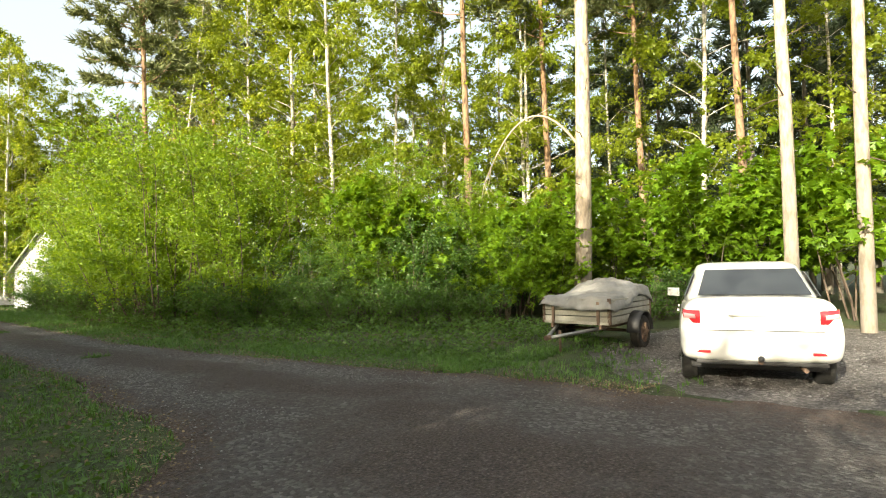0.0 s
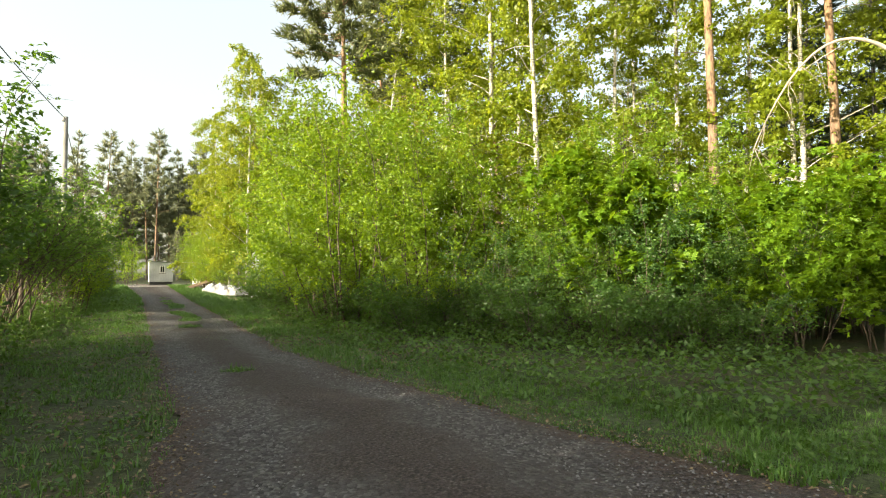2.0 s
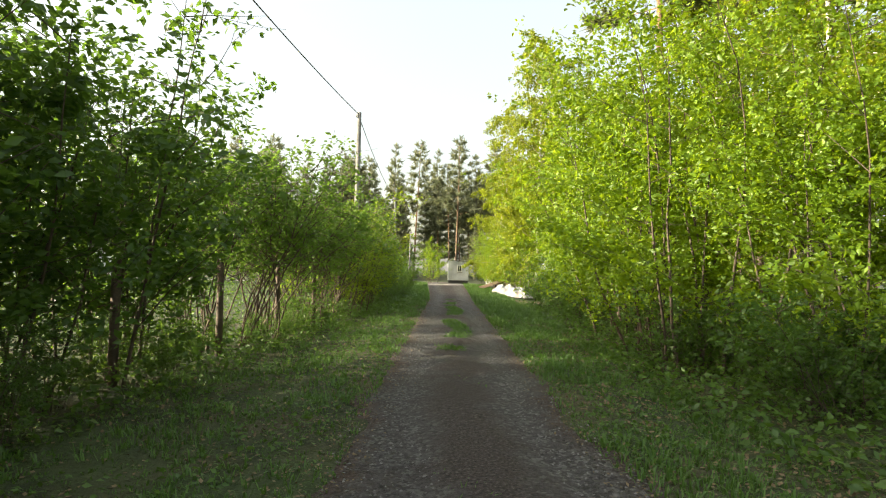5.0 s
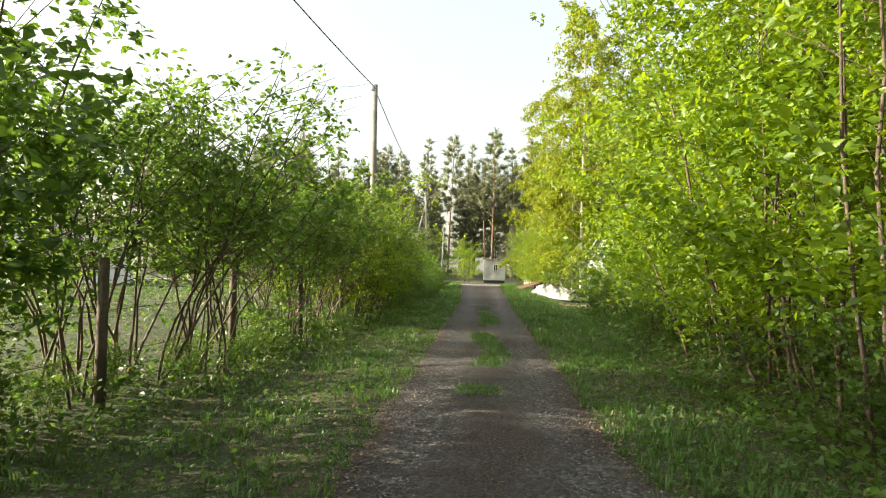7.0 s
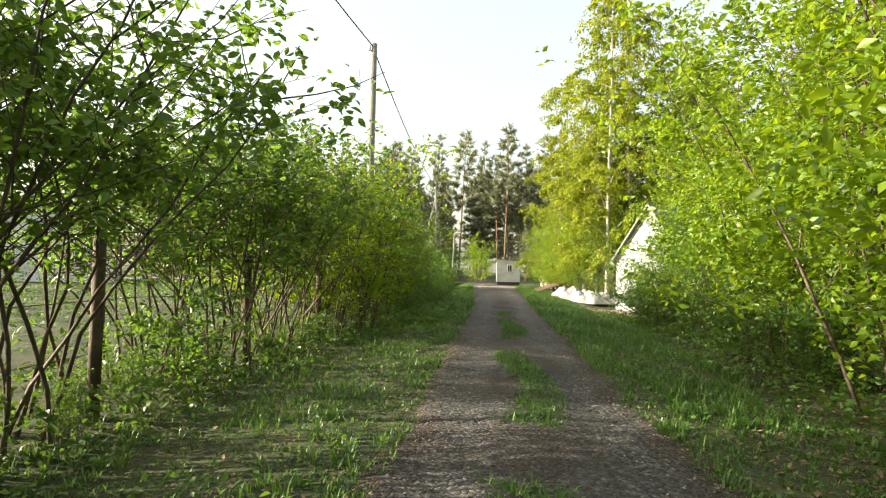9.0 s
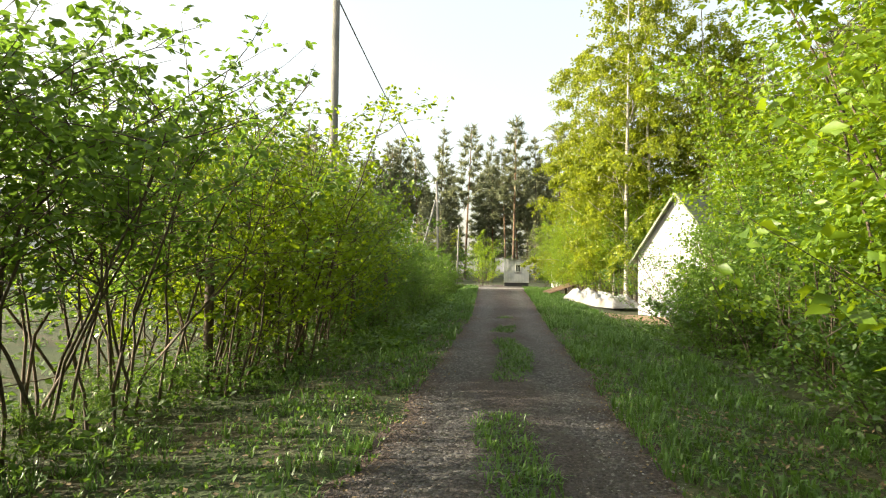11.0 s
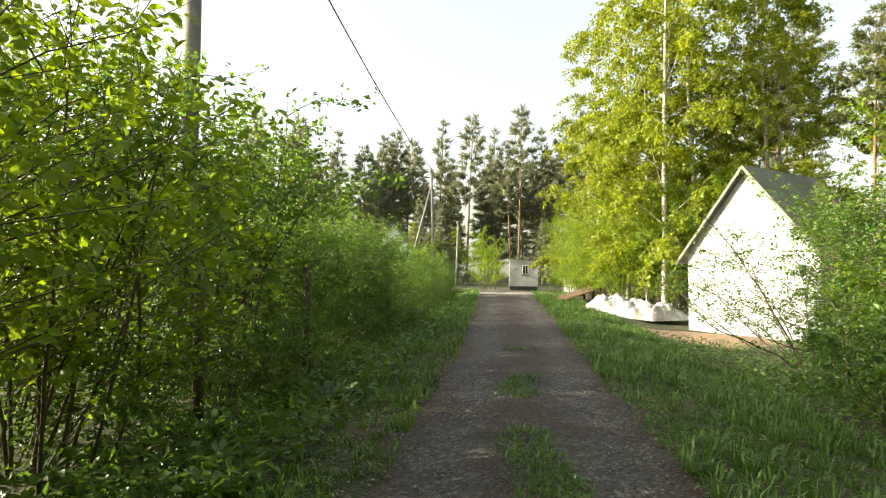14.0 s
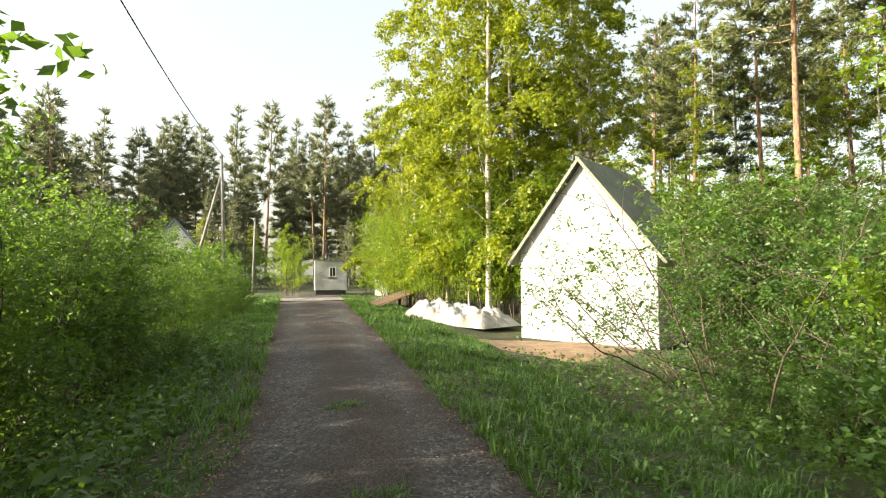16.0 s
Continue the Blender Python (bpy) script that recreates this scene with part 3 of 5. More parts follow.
for i in range(6):
    pick(BUSH_A, 6.0 + rp.uniform(-0.6, 1.6), 27.5 + i * 1.4, 0.75)
put(BUSH_THIN, 5.5, 34.6, 30, 1.15)
# Dark-leaved bushes before and beside the shed: their shade is in the leaf colour.
for x, y, s in ((6.4, 33.4, 0.9), (7.3, 34.9, 1.0), (8.4, 36.4, 1.15), (7.0, 31.9, 1.0), (9.6, 37.8, 1.3)):
    pick(BUSH_D, x, y, s, 0.05)
for i in range(12):
    pick(BUSH_S, rp.uniform(4.8, 8), rp.uniform(32, 37), 0.5, 0.2)
for i in range(16):
    pick(BUSH_L + MAPLE, rp.uniform(10, 22), rp.uniform(40, 60), 1.2, 0.2)
for x, y, s in ((6.5, 36.6, 1.0), (7.5, 38.2, 1.2), (5.6, 32.0, 0.5), (5.2, 33.0, 0.42), (6.0, 34.6, 0.5), (5.6, 35.6, 0.4)):
    pick(BUSH_D, x, y, s, 0.05)
put(BUSH_THIN, 6.6, 35.6, 160, 1.3)
put(BUSH_THIN, 5.9, 36.8, 250, 1.2)
put(BUSH_O[0], 7.2, 37.4, 80, 1.35)
put(BUSH_O[1], 8.9, 38.6, 210, 1.5)
for x, y, s in ((8.4, 37.2, 1.1), (9.6, 39, 1.2), (8.2, 34.5, 1.0), (10.5, 41, 1.3), (7.4, 36.2, 0.85)):
    pick(BUSH_D, x, y, s)
# undergrowth
for i in range(50):
    y = rp.uniform(8, 31)
    pick(BUSH_S, 3.9 + max(0, 13 - y) * 0.75 + rp.uniform(0, 2.5), y, 0.75, 0.3)
for i in range(30):
    pick(BUSH_S + MAPLE, rp.uniform(9, 17), rp.uniform(5, 20), 0.9, 0.3)
for i in range(22):
    pick(BUSH_S, -3.1 + rp.uniform(-0.7, 0.2), 23 + i * 0.75, 0.4 if i < 6 else 0.7, 0.2)
# Small dark-leaved bushes added to draw the band of shade under the hedge.
for i in range(12):
    put(BUSH_D[i % 2], -2.9 + rp.uniform(-0.4, 0.2), 12.8 + i * 0.85, 77 * i, rp.uniform(0.15, 0.22))
for i in range(10):
    pick(BUSH_L, -3.9 - 0.06 * i, 38 + i * 1.9, 0.42, 0.2)
for x, y, s in ((8.6, 11.5, 1.0), (10.4, 9.6, 1.1), (9.6, 8.0, 0.8), (15.0, 6.0, 1.3), (15.2, 3.4, 1.3), (14.2, 1.4, 1.5), (14.8, -0.6, 1.5), (9.2, 12.4, 1.25), (11.2, 11.2, 1.3), (11.6, 8.9, 1.2), (13.0, 7.0, 1.3), (14.5, 4.6, 1.4), (13.4, 9.0, 1.2), (17, -1.5, 1.3)):
    pick(MAPLE, x, y, s, 0.1)
# birches by the shed and behind the hedge
for x, y, s in ((5.6, 49.5, 1.35), (7.4, 50.5, 1.25), (3.6, 56, 1.05), (3.6, 62, 0.8), (4.6, 53.0, 1.1), (4.4, 66, 0.75), (10.4, 50.5, 1.05), (6.4, 51.6, 1.0), (5.2, 51.0, 0.7), (6.9, 52.6, 0.75), (4.4, 55.0, 0.6), (8.4, 51.8, 0.7), (9.0, 28, 0.9), (9.5, 21, 0.95), (11, 52, 1.0)):
    pick(BIRCH, x, y, s, 0.05)
# forest
for x, y in ((9.4, 17.6), (9.3, 14.9), (18.1, 20.2), (20.9, 17.3), (13.2, 16.5), (15.5, 15.8), (12.3, 20.5), (16.5, 12.2), (17.3, 13.0), (21, 11), (19, 6.5), (22, 3), (19, 0), (16, 24), (13, 28)):
    pick(BIRCH_FAR, x, y, 1.0, 0.12)
for x, y in ((10.6, 32.0), (12.2, 30), (14.5, 13.4), (17.0, 11.4), (20, 9), (13.5, 24), (18, 4.8)):
    pick(PINE, x, y, 1.05, 0.08)
for x, y, s in ((5.9, 22.6, 0.86), (6.4, 23.4, 0.9)):
    pick(PINE, x, y, s, 0.03)
for i in range(20):
    pick(PINE, rp.uniform(12, 34), rp.uniform(44, 76), 1.05, 0.12)
for i in range(12):
    pick(SPRUCE + BIRCH_FAR, rp.uniform(20, 36), rp.uniform(46, 72), 0.9, 0.2)
for i in range(36):
    pick((SPRUCE, BIRCH_FAR, PINE, SPRUCE)[i % 4], rp.uniform(22, 40), rp.uniform(-12, 46), 1.0, 0.15)
# far wood beyond the crossing; its pines and spruces carry haze in their colour
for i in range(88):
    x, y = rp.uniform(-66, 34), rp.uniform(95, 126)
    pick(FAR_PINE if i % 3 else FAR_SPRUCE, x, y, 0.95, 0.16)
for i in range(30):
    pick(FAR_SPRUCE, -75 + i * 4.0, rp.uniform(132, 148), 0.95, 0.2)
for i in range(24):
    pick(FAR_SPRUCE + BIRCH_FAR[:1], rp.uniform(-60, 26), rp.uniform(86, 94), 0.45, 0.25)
# garden side, and the unseen trees and bushes added to shade the start
for i in range(14):
    pick(BUSH_L, rp.uniform(-34, -15), rp.uniform(30, 75), 0.9, 0.2)
for x, y, s in ((-9.2, 1.2, 0.6), (-9.4, 3.6, 0.6), (-10.5, 2.4, 0.62), (-10.6, 5.2, 0.5)):
    pick(SPRUCE, x, y, s, 0.03)
for x, y, s in ((-7.5, 0.8, 1.1), (-8.2, 3.4, 1.35), (-7.8, 6.0, 1.15), (-7.6, 7.8, 1.15), (-8.4, 9.4, 1.15), (-8.0, 10.8, 1.0), (-9.6, 7.0, 1.2), (-9.8, 9.0, 1.15), (-6.9, 2.2, 1.2), (-6.6, 4.6, 1.2)):
    pick(BUSH_Y, x, y, s, 0.05)
for x, y, s in ((-6.6, -3.4, 1.3), (-6.8, -5.2, 1.3), (-6.4, -1.5, 1.35), (-7.4, -7, 1.3), (-7.9, -2.4, 1.4), (-8.0, -4.4, 1.4), (-7.6, -0.6, 1.45)):
    pick(BUSH_D, x, y, s, 0.03)
# small light-green tree by the hut
put(BUSH_Y[0], -3.4, 69.0, 70, 0.86)
for ob in PROTOS:
    if "free" in ob:
        for o in (*ob.children_recursive, ob):
            bpy.data.objects.remove(o)


# ---- grass, herbs, litter, pebbles ----
def scatter(rng, n, fx, y0, y1, power=1.0):
    y = y0 + (y1 - y0) * rng.random(n) ** power
    lo, hi = fx(y)
    x = lo + (hi - lo) * rng.random(n)
    return x, y


def blades(name, rng, x, y, h, w, label, tuft=6):
    """Bent blades that spread out of common roots."""
    x, y, h = (np.repeat(v, tuft) for v in (x, y, h * rng.uniform(0.45, 1.25, len(x))))
    w = np.repeat(w, tuft) if np.ndim(w) else w
    n = len(x)
    a = rng.uniform(0, 2 * np.pi, n)
    out = np.stack([np.cos(a), np.sin(a)], 1)
    r = rng.random(n)[:, None]
    xy = np.stack([x, y], 1) + out * r * 0.05
    P = np.column_stack([xy, ground_z(xy[:, 0], xy[:, 1]) - 0.01])
    s = np.stack([-np.sin(a), np.cos(a), 0 * a], 1) * (w * rng.uniform(0.6, 1.4, n))[:, None]
    hh = h * rng.uniform(0.5, 1.2, n)
    reach = hh[:, None] * (0.15 + 0.9 * r)
    tip = P + np.column_stack([out * reach, hh * (1 - 0.45 * r[:, 0])])
    mid = P + np.column_stack([out * reach * 0.35, hh * 0.62])
    V = np.stack([P - s, P + s, mid + s * 0.8, tip, mid - s * 0.8], 1).reshape(-1, 3)
    b = np.arange(n)[:, None] * 5
    F = np.concatenate([b + [0, 1, 2], b + [0, 2, 4], b + [4, 2, 3]], 1).reshape(-1, 3)
    return tagged(link(name, np_mesh(name, V, F), GRASS), label, "grass", kind="stuff")


rg = np.random.default_rng(77)
x, y = scatter(rg, 15000, lambda y: (road_l(y) - np.interp(y, (3, 12, 20, 60), (4.0, 2.6, 2.4, 2.2)), road_l(y) + 0.12), 2.5, 66, 1.5)
blades("grass", rg, x, y, np.interp(y, (2, 24, 34, 66), (0.07, 0.085, 0.15, 0.2)) * (0.6 + 0.7 * (np.sin(x * 3.1) * np.sin(y * 1.7) > 0)), 0.004 + y * 0.00012, "short green grass on the verge beside the lane")
x, y = scatter(rg, 17000, lambda y: (road_r(y) - 0.12, road_r(y) + np.interp(y, (4, 12, 20, 40, 60), (2.6, 1.8, 1.8, 2.6, 2.2))), 4.3, 66, 1.4)
blades("grass", rg, x, y, np.interp(y, (2, 16, 30, 66), (0.08, 0.08, 0.15, 0.15)) * (0.6 + 0.7 * (np.sin(x * 2.7 + 1) * np.sin(y * 1.3) > 0)), 0.004 + y * 0.00012, "lush green grass on the verge beside the lane")
mid = lambda y: 0.5 * (road_l(y) + road_r(y)) + 0.12 * np.sin(y)
keepers = lambda y: (np.sin(y * 2.3) + np.sin(y * 0.9 + 2) > -0.45)
x, y = scatter(rg, 6500, lambda y: (mid(y) - 0.3, mid(y) + 0.3), 17, 31.5)
sel = keepers(y) & (np.abs(x - mid(y)) < 0.28 * rg.random(len(x)) ** 0.5)
blades("grass", rg, x[sel], y[sel], 0.105 + 0 * x[sel], 0.0065, "grass tufts along the middle of the lane")
x, y = scatter(rg, 260, lambda y: (mid(y) - 0.2, mid(y) + 0.2), 8.5, 17)
sel = np.sin(y * 1.9) > 0.55
blades("grass", rg, x[sel], y[sel], 0.07 + 0 * x[sel], 0.005, "small grass tufts in the middle of the lane")
for cx_, cy_ in ((0.06, 31.4), (-0.1, 34.0), (0.4, 26.2), (-2.2, 62.0), (1.0, 10.2)):
    a, r = rg.uniform(0, 6.28, 40), 0.16 * rg.random(40) ** 0.6
    blades("grass", rg, cx_ + np.cos(a) * r * 1.4, cy_ + np.sin(a) * r, 0.12 + 0 * a, 0.006, "single grass tuft on the gravel lane")


x, y = scatter(rg, 1200, lambda y: (road_r(y) - 0.1, road_r(y) + 0.6 + np.clip(y - 1.4, 0, 4) * 1.15), 1.2, 5.4, 0.6)
sel = rg.random(len(x)) < np.clip((y - 1.2) / 2.5, 0.05, 1) * (0.4 + 0.6 * (np.sin(x * 4) * np.sin(y * 5) > -0.2))
x, y = x[sel], y[sel]
blades("grass", rg, x, y, 0.10 + 0 * x, 0.005, "ragged grass at the edge of the parking patch")


def herbs(rng, x, y, h, size, label):
    z = ground_z(x, y) + 0.03 + h * rng.random(len(x)) ** 1.3
    me = leaves("herbs", rng, np.stack([x, y, z], 1), size, 0.6, 0.9, 0.1)
    return tagged(link("herbs", me, HERB), label, "herbs", kind="stuff")


x, y = scatter(rg, 17000, lambda y: (road_r(y) + np.interp(y, (4, 10, 14, 30), (1.0, 1.0, 1.1, 2.2)), road_r(y) + np.interp(y, (4, 10, 14, 30), (6.5, 5.0, 3.6, 5.0))), 5.2, 34, 1.3)
herbs(rg, x, y, 0.32, 0.085, "low leafy herbs between grass and bushes")
x, y = scatter(rg, 5000, lambda y: (road_r(y) + 2.2, road_r(y) + 7), 30, 39.5)
sel = ((x - 5.5) / 2.3) ** 2 + ((y - 42.0) / 2.0) ** 2 > 1
herbs(rg, x[sel], y[sel], 0.28, 0.08, "shaded weeds on the ground before the shed")
x, y = scatter(rg, 17000, lambda y: (road_l(y) - 3.6, road_l(y) - np.interp(y, (8, 22, 30, 60), (2.3, 1.7, 1.2, 1.3))), 8, 66, 1.2)
herbs(rg, x, y, 0.34, 0.085, "low leafy herbs at the foot of the hedge")
x, y = scatter(rg, 14000, lambda y: (-20 + 0 * y, -4.4 + 0 * y), 9, 50)
herbs(rg, x, y, 0.45, 0.11, "tall sunlit weeds in the garden behind the fence")


x, y = scatter(rg, 7000, lambda y: (road_l(y) - 2.4, road_l(y) - 0.15), 3, 34, 1.3)
sel = np.sin(x * 2.3 + y) * np.sin(y * 1.9 - x) > -0.1
herbs(rg, x[sel], y[sel], 0.06, 0.06, "flat rosettes of dandelion and clover on the verge")
x, y = scatter(rg, 6000, lambda y: (road_r(y) + 0.1, road_r(y) + 1.6), 4.5, 34, 1.3)
sel = np.sin(x * 2.1 + y) * np.sin(y * 1.6 - x) > 0
herbs(rg, x[sel], y[sel], 0.06, 0.055, "flat clover leaves among the verge grass")
x, y = scatter(rg, 4200, lambda y: (road_l(y) - 1.9, road_l(y) - 0.5), 27, 44, 1.3)
herbs(rg, x, y, 0.2, 0.11, "broad-leaved weeds along the ditch edge")


def flakes(rng, x, y, size, material, label, name, lift=0.015):
    z = ground_z(x, y) + lift
    me = leaves(name, rng, np.stack([x, y, z], 1), size, 0.7, 3.0, 0.0, 0.05)
    return tagged(link(name, me, material), label, "leaf litter", kind="stuff")


x, y = scatter(rg, 5000, lambda y: (road_r(y) + 0.4, road_r(y) + 2.6), 9, 24)
flakes(rg, x, y, 0.045, DRY, "dry grey leaf litter on the verge", "leaf_litter")
x, y = scatter(rg, 5000, lambda y: (road_l(y) - 2.6, road_l(y) - 0.2), 4, 36)
flakes(rg, x, y, 0.045, DRY, "dry brown leaf litter under the hedge", "leaf_litter", 0.01)


for side in (road_l, road_r):
    y = 2 + 40 * rg.random(5000) ** 1.4
    x = side(y) + 0.2 * rg.normal(size=5000)
    flakes(rg, x, y, 0.03, DRY, "brown needles and leaf scraps at the lane's edge", "leaf_litter", 0.02)


def pebbles(rng, x, y, z, r, material, label):
    n = len(x)
    base = np.array([[1, 0, 0], [-1, 0, 0], [0, 1, 0], [0, -1, 0], [0, 0, 0.7], [0, 0, -0.7]], float)
    V = base[None] * (r * rng.uniform(0.5, 1.5, n))[:, None, None] * rng.uniform(0.6, 1.3, (n, 6, 1))
    a = rng.uniform(0, 6.28, n)
    c, s = np.cos(a)[:, None], np.sin(a)[:, None]
    V = np.stack([V[..., 0] * c - V[..., 1] * s, V[..., 0] * s + V[..., 1] * c, V[..., 2]], -1) + np.stack([x, y, z], 1)[:, None]
    f = np.array([[0, 2, 4], [2, 1, 4], [1, 3, 4], [3, 0, 4]])
    F = (np.arange(n)[:, None, None] * 6 + f[None]).reshape(-1, 3)
    return tagged(link("pebbles", np_mesh("pebbles", V.reshape(-1, 3), F), material), label, "gravel", kind="stuff")


def stone_material(name="pebble_stone", g_=1.0):
    m, nt, b = nodes_of(name)
    g = nt.nodes.new("ShaderNodeNewGeometry")
    nt.links.new(ramp(nt, g.outputs["Random Per Island"], [(p, tuple(g_ * v for v in c)) for p, c in ((0.0, (0.05, 0.045, 0.043)), (0.6, (0.13, 0.12, 0.118)), (1.0, (0.25, 0.24, 0.235)))]), b.inputs["Base Color"])
    b.inputs["Roughness"].default_value = 0.85
    return m


PEBBLE, PEBBLE_PALE = stone_material(), stone_material("pale_stone", 1.35)
u = 0.5 + np.sign(rg.normal(size=16000)) * (0.27 + 0.08 * rg.normal(size=16000))
y = 4 + 36 * rg.random(16000) ** 1.4
x = road_l(y) + (road_r(y) - road_l(y)) * u
pebbles(rg, x, y, 0.02 + 0 * x, 0.010, PEBBLE, "loose pale pebbles in the wheel tracks")
y = -2 + 44 * rg.random(12000) ** 1.3
x = road_l(y) + (road_r(y) - road_l(y)) * rg.random(12000)
pebbles(rg, x, y, 0.025 + 0 * x, 0.010, PEBBLE, "loose grey pebbles on the lane")
y = -3 + 7.4 * rg.random(6000)
x = road_r(y) - 0.2 + 7.5 * rg.random(6000)
keep = x > road_r(y) + np.clip(y - 1.6, 0, 4) + 0.5
x, y = x[keep], y[keep]
pebbles(rg, x, y, -0.028 + 0 * x, 0.016, PEBBLE_PALE, "loose pale stones on the parking patch")


# ---- built things ----
def block(name, size, at, material, parent=None, bevel=0.01, turn=(0, 0, 0), label=""):
    bm = bmesh.new()
    bmesh.ops.create_cube(bm, size=1, matrix=Matrix.Diagonal((*size, 1)))
    if bevel:
        bmesh.ops.bevel(bm, geom=bm.edges[:], offset=bevel, segments=2, affect="EDGES", profile=0.6)
    ob = part(name, bm, material, parent, label)
    ob.matrix_basis = pose(*at, *turn)
    return ob


def rod(name, a, b, r, material, parent=None, label="", r1=None, sides=10):
    bm = bmesh.new()
    a, b = Vector(a), Vector(b)
    bmesh.ops.create_cone(bm, cap_ends=True, segments=sides, radius1=r, radius2=r if r1 is None else r1, depth=(b - a).length)
    for f in bm.faces:
        f.smooth = len(f.verts) == 4
    ob = part(name, bm, material, parent, label)
    ob.matrix_basis = Matrix.Translation((a + b) / 2) @ (b - a).to_track_quat("Z", "Y").to_matrix().to_4x4()
    return ob


def plain(name, col, rough=0.5, metal=0.0, coat=0.0):
    m, nt, b = nodes_of(name)
    n = noise_tex(nt, 3, 4)
    nt.links.new(mixc(nt, n, tuple(0.9 * c for c in col), tuple(min(1.0, 1.08 * c) for c in col)), b.inputs["Base Color"])
    b.inputs["Roughness"].default_value, b.inputs["Metallic"].default_value, b.inputs["Coat Weight"].default_value = rough, metal, coat
    return m


CAR_PAINT = plain("white_car_paint", (0.62, 0.62, 0.61), 0.35, 0.0, 0.6)
CAR_GLASS = plain("tinted_car_glass", (0.03, 0.035, 0.04), 0.06, 0.0, 1.0)
BLACK_TRIM = plain("black_plastic", (0.025, 0.025, 0.027), 0.55)
RUBBER = mottled("tyre_rubber", (0.02, 0.02, 0.02), (0.05, 0.047, 0.044), 30, 0.85, 0.4)
LAMP_RED = plain("red_lamp", (0.55, 0.02, 0.03), 0.15, 0.0, 1.0)
LAMP_WHITE = plain("clear_lamp", (0.85, 0.78, 0.78), 0.15, 0.0, 1.0)
LAMP_PINK = plain("pale_pink_lamp", (0.75, 0.34, 0.36), 0.15, 0.0, 1.0)
STEEL = mottled("grey_steel", (0.25, 0.25, 0.25), (0.42, 0.41, 0.40), 20, 0.45, 0.1, metal=0.8)
RUSTY = mottled("rusty_steel", (0.10, 0.06, 0.04), (0.22, 0.15, 0.11), 14, 0.8, 0.3)
WHITE = mottled("white_paint", (0.76, 0.75, 0.72), (0.83, 0.82, 0.80), 5, 0.6, 0.15)
POLE_WOOD = mottled("weathered_pole", (0.17, 0.165, 0.155), (0.32, 0.31, 0.29), 9, 0.9, 0.5, stretch=(1, 1, 0.1))
GREY_WOOD = mottled("grey_slat_wood", (0.26, 0.25, 0.21), (0.42, 0.41, 0.36), 10, 0.85, 0.4, stretch=(1, 6, 6))
BROWN_WOOD = mottled("brown_plank", (0.09, 0.055, 0.035), (0.20, 0.125, 0.08), 8, 0.85, 0.4, stretch=(0.5, 6, 6))
CANVAS = mottled("grey_canvas", (0.17, 0.17, 0.17), (0.27, 0.27, 0.265), 7, 0.9, 0.3, c3=(0.27, 0.25, 0.22))


def loft(rings, cap=True):
    """A closed skin over rings of equal length."""
    k = len(rings[0])
    V = np.concatenate([np.array(r, float) for r in rings])
    bm = bmesh.new()
    vs = [bm.verts.new(v) for v in V]
    for i in range(len(rings) - 1):
        for j in range(k):
            bm.faces.new((vs[i * k + j], vs[i * k + (j + 1) % k], vs[(i + 1) * k + (j + 1) % k], vs[(i + 1) * k + j]))
    if cap:
        bm.faces.new(vs[:k][::-1])
        bm.faces.new(vs[-k:])
    bmesh.ops.recalc_face_normals(bm, faces=bm.faces[:])
    for f in bm.faces:
        f.smooth = True
    return bm


def wheel(parent, x, y, r, w, rim_mat):
    side = 1 if y > 0 else -1
    prof = [(r * 0.62, -w / 2), (r * 0.9, -w / 2), (r * 0.985, -w * 0.4), (r, -w * 0.25), (r, w * 0.25), (r * 0.985, w * 0.4), (r * 0.9, w / 2), (r * 0.62, w / 2)]
    rings = []
    for i in range(28):
        a = 2 * math.pi * i / 28
        rings.append([(x + q * math.cos(a), y + o, r + q * math.sin(a)) for q, o in prof])
    rings.append(rings[0])
    bm = loft(rings, False)
    bmesh.ops.remove_doubles(bm, verts=bm.verts[:], dist=1e-4)
    root = part("wheel", bm, RUBBER, parent)
    for s in (-0.28, 0.0, 0.28):
        g = []
        for i in range(29):
            a = 2 * math.pi * i / 28
            g.append([(x + q * math.cos(a), y + o, r + q * math.sin(a)) for q, o in ((r + 0.003, s * w - 0.006), (r + 0.003, s * w + 0.006))])
    rim = rod("rim", (x, y + side * w * 0.1, r), (x, y + side * (w / 2 - 0.01), r), r * 0.63, rim_mat, root, sides=24)
    rod("hub", (x, y + side * w * 0.2, r), (x, y + side * (w / 2 + 0.012), r), r * 0.17, rim_mat, root, sides=16)
    for i in range(5):
        a = 2 * math.pi * i / 5
        c, s_ = math.cos(a), math.sin(a)
        rod("spoke", (x + c * r * 0.15, y + side * (w / 2), r + s_ * r * 0.15), (x + c * r * 0.6, y + side * (w / 2 - 0.01), r + s_ * r * 0.6), 0.022, rim_mat, root)
    return root


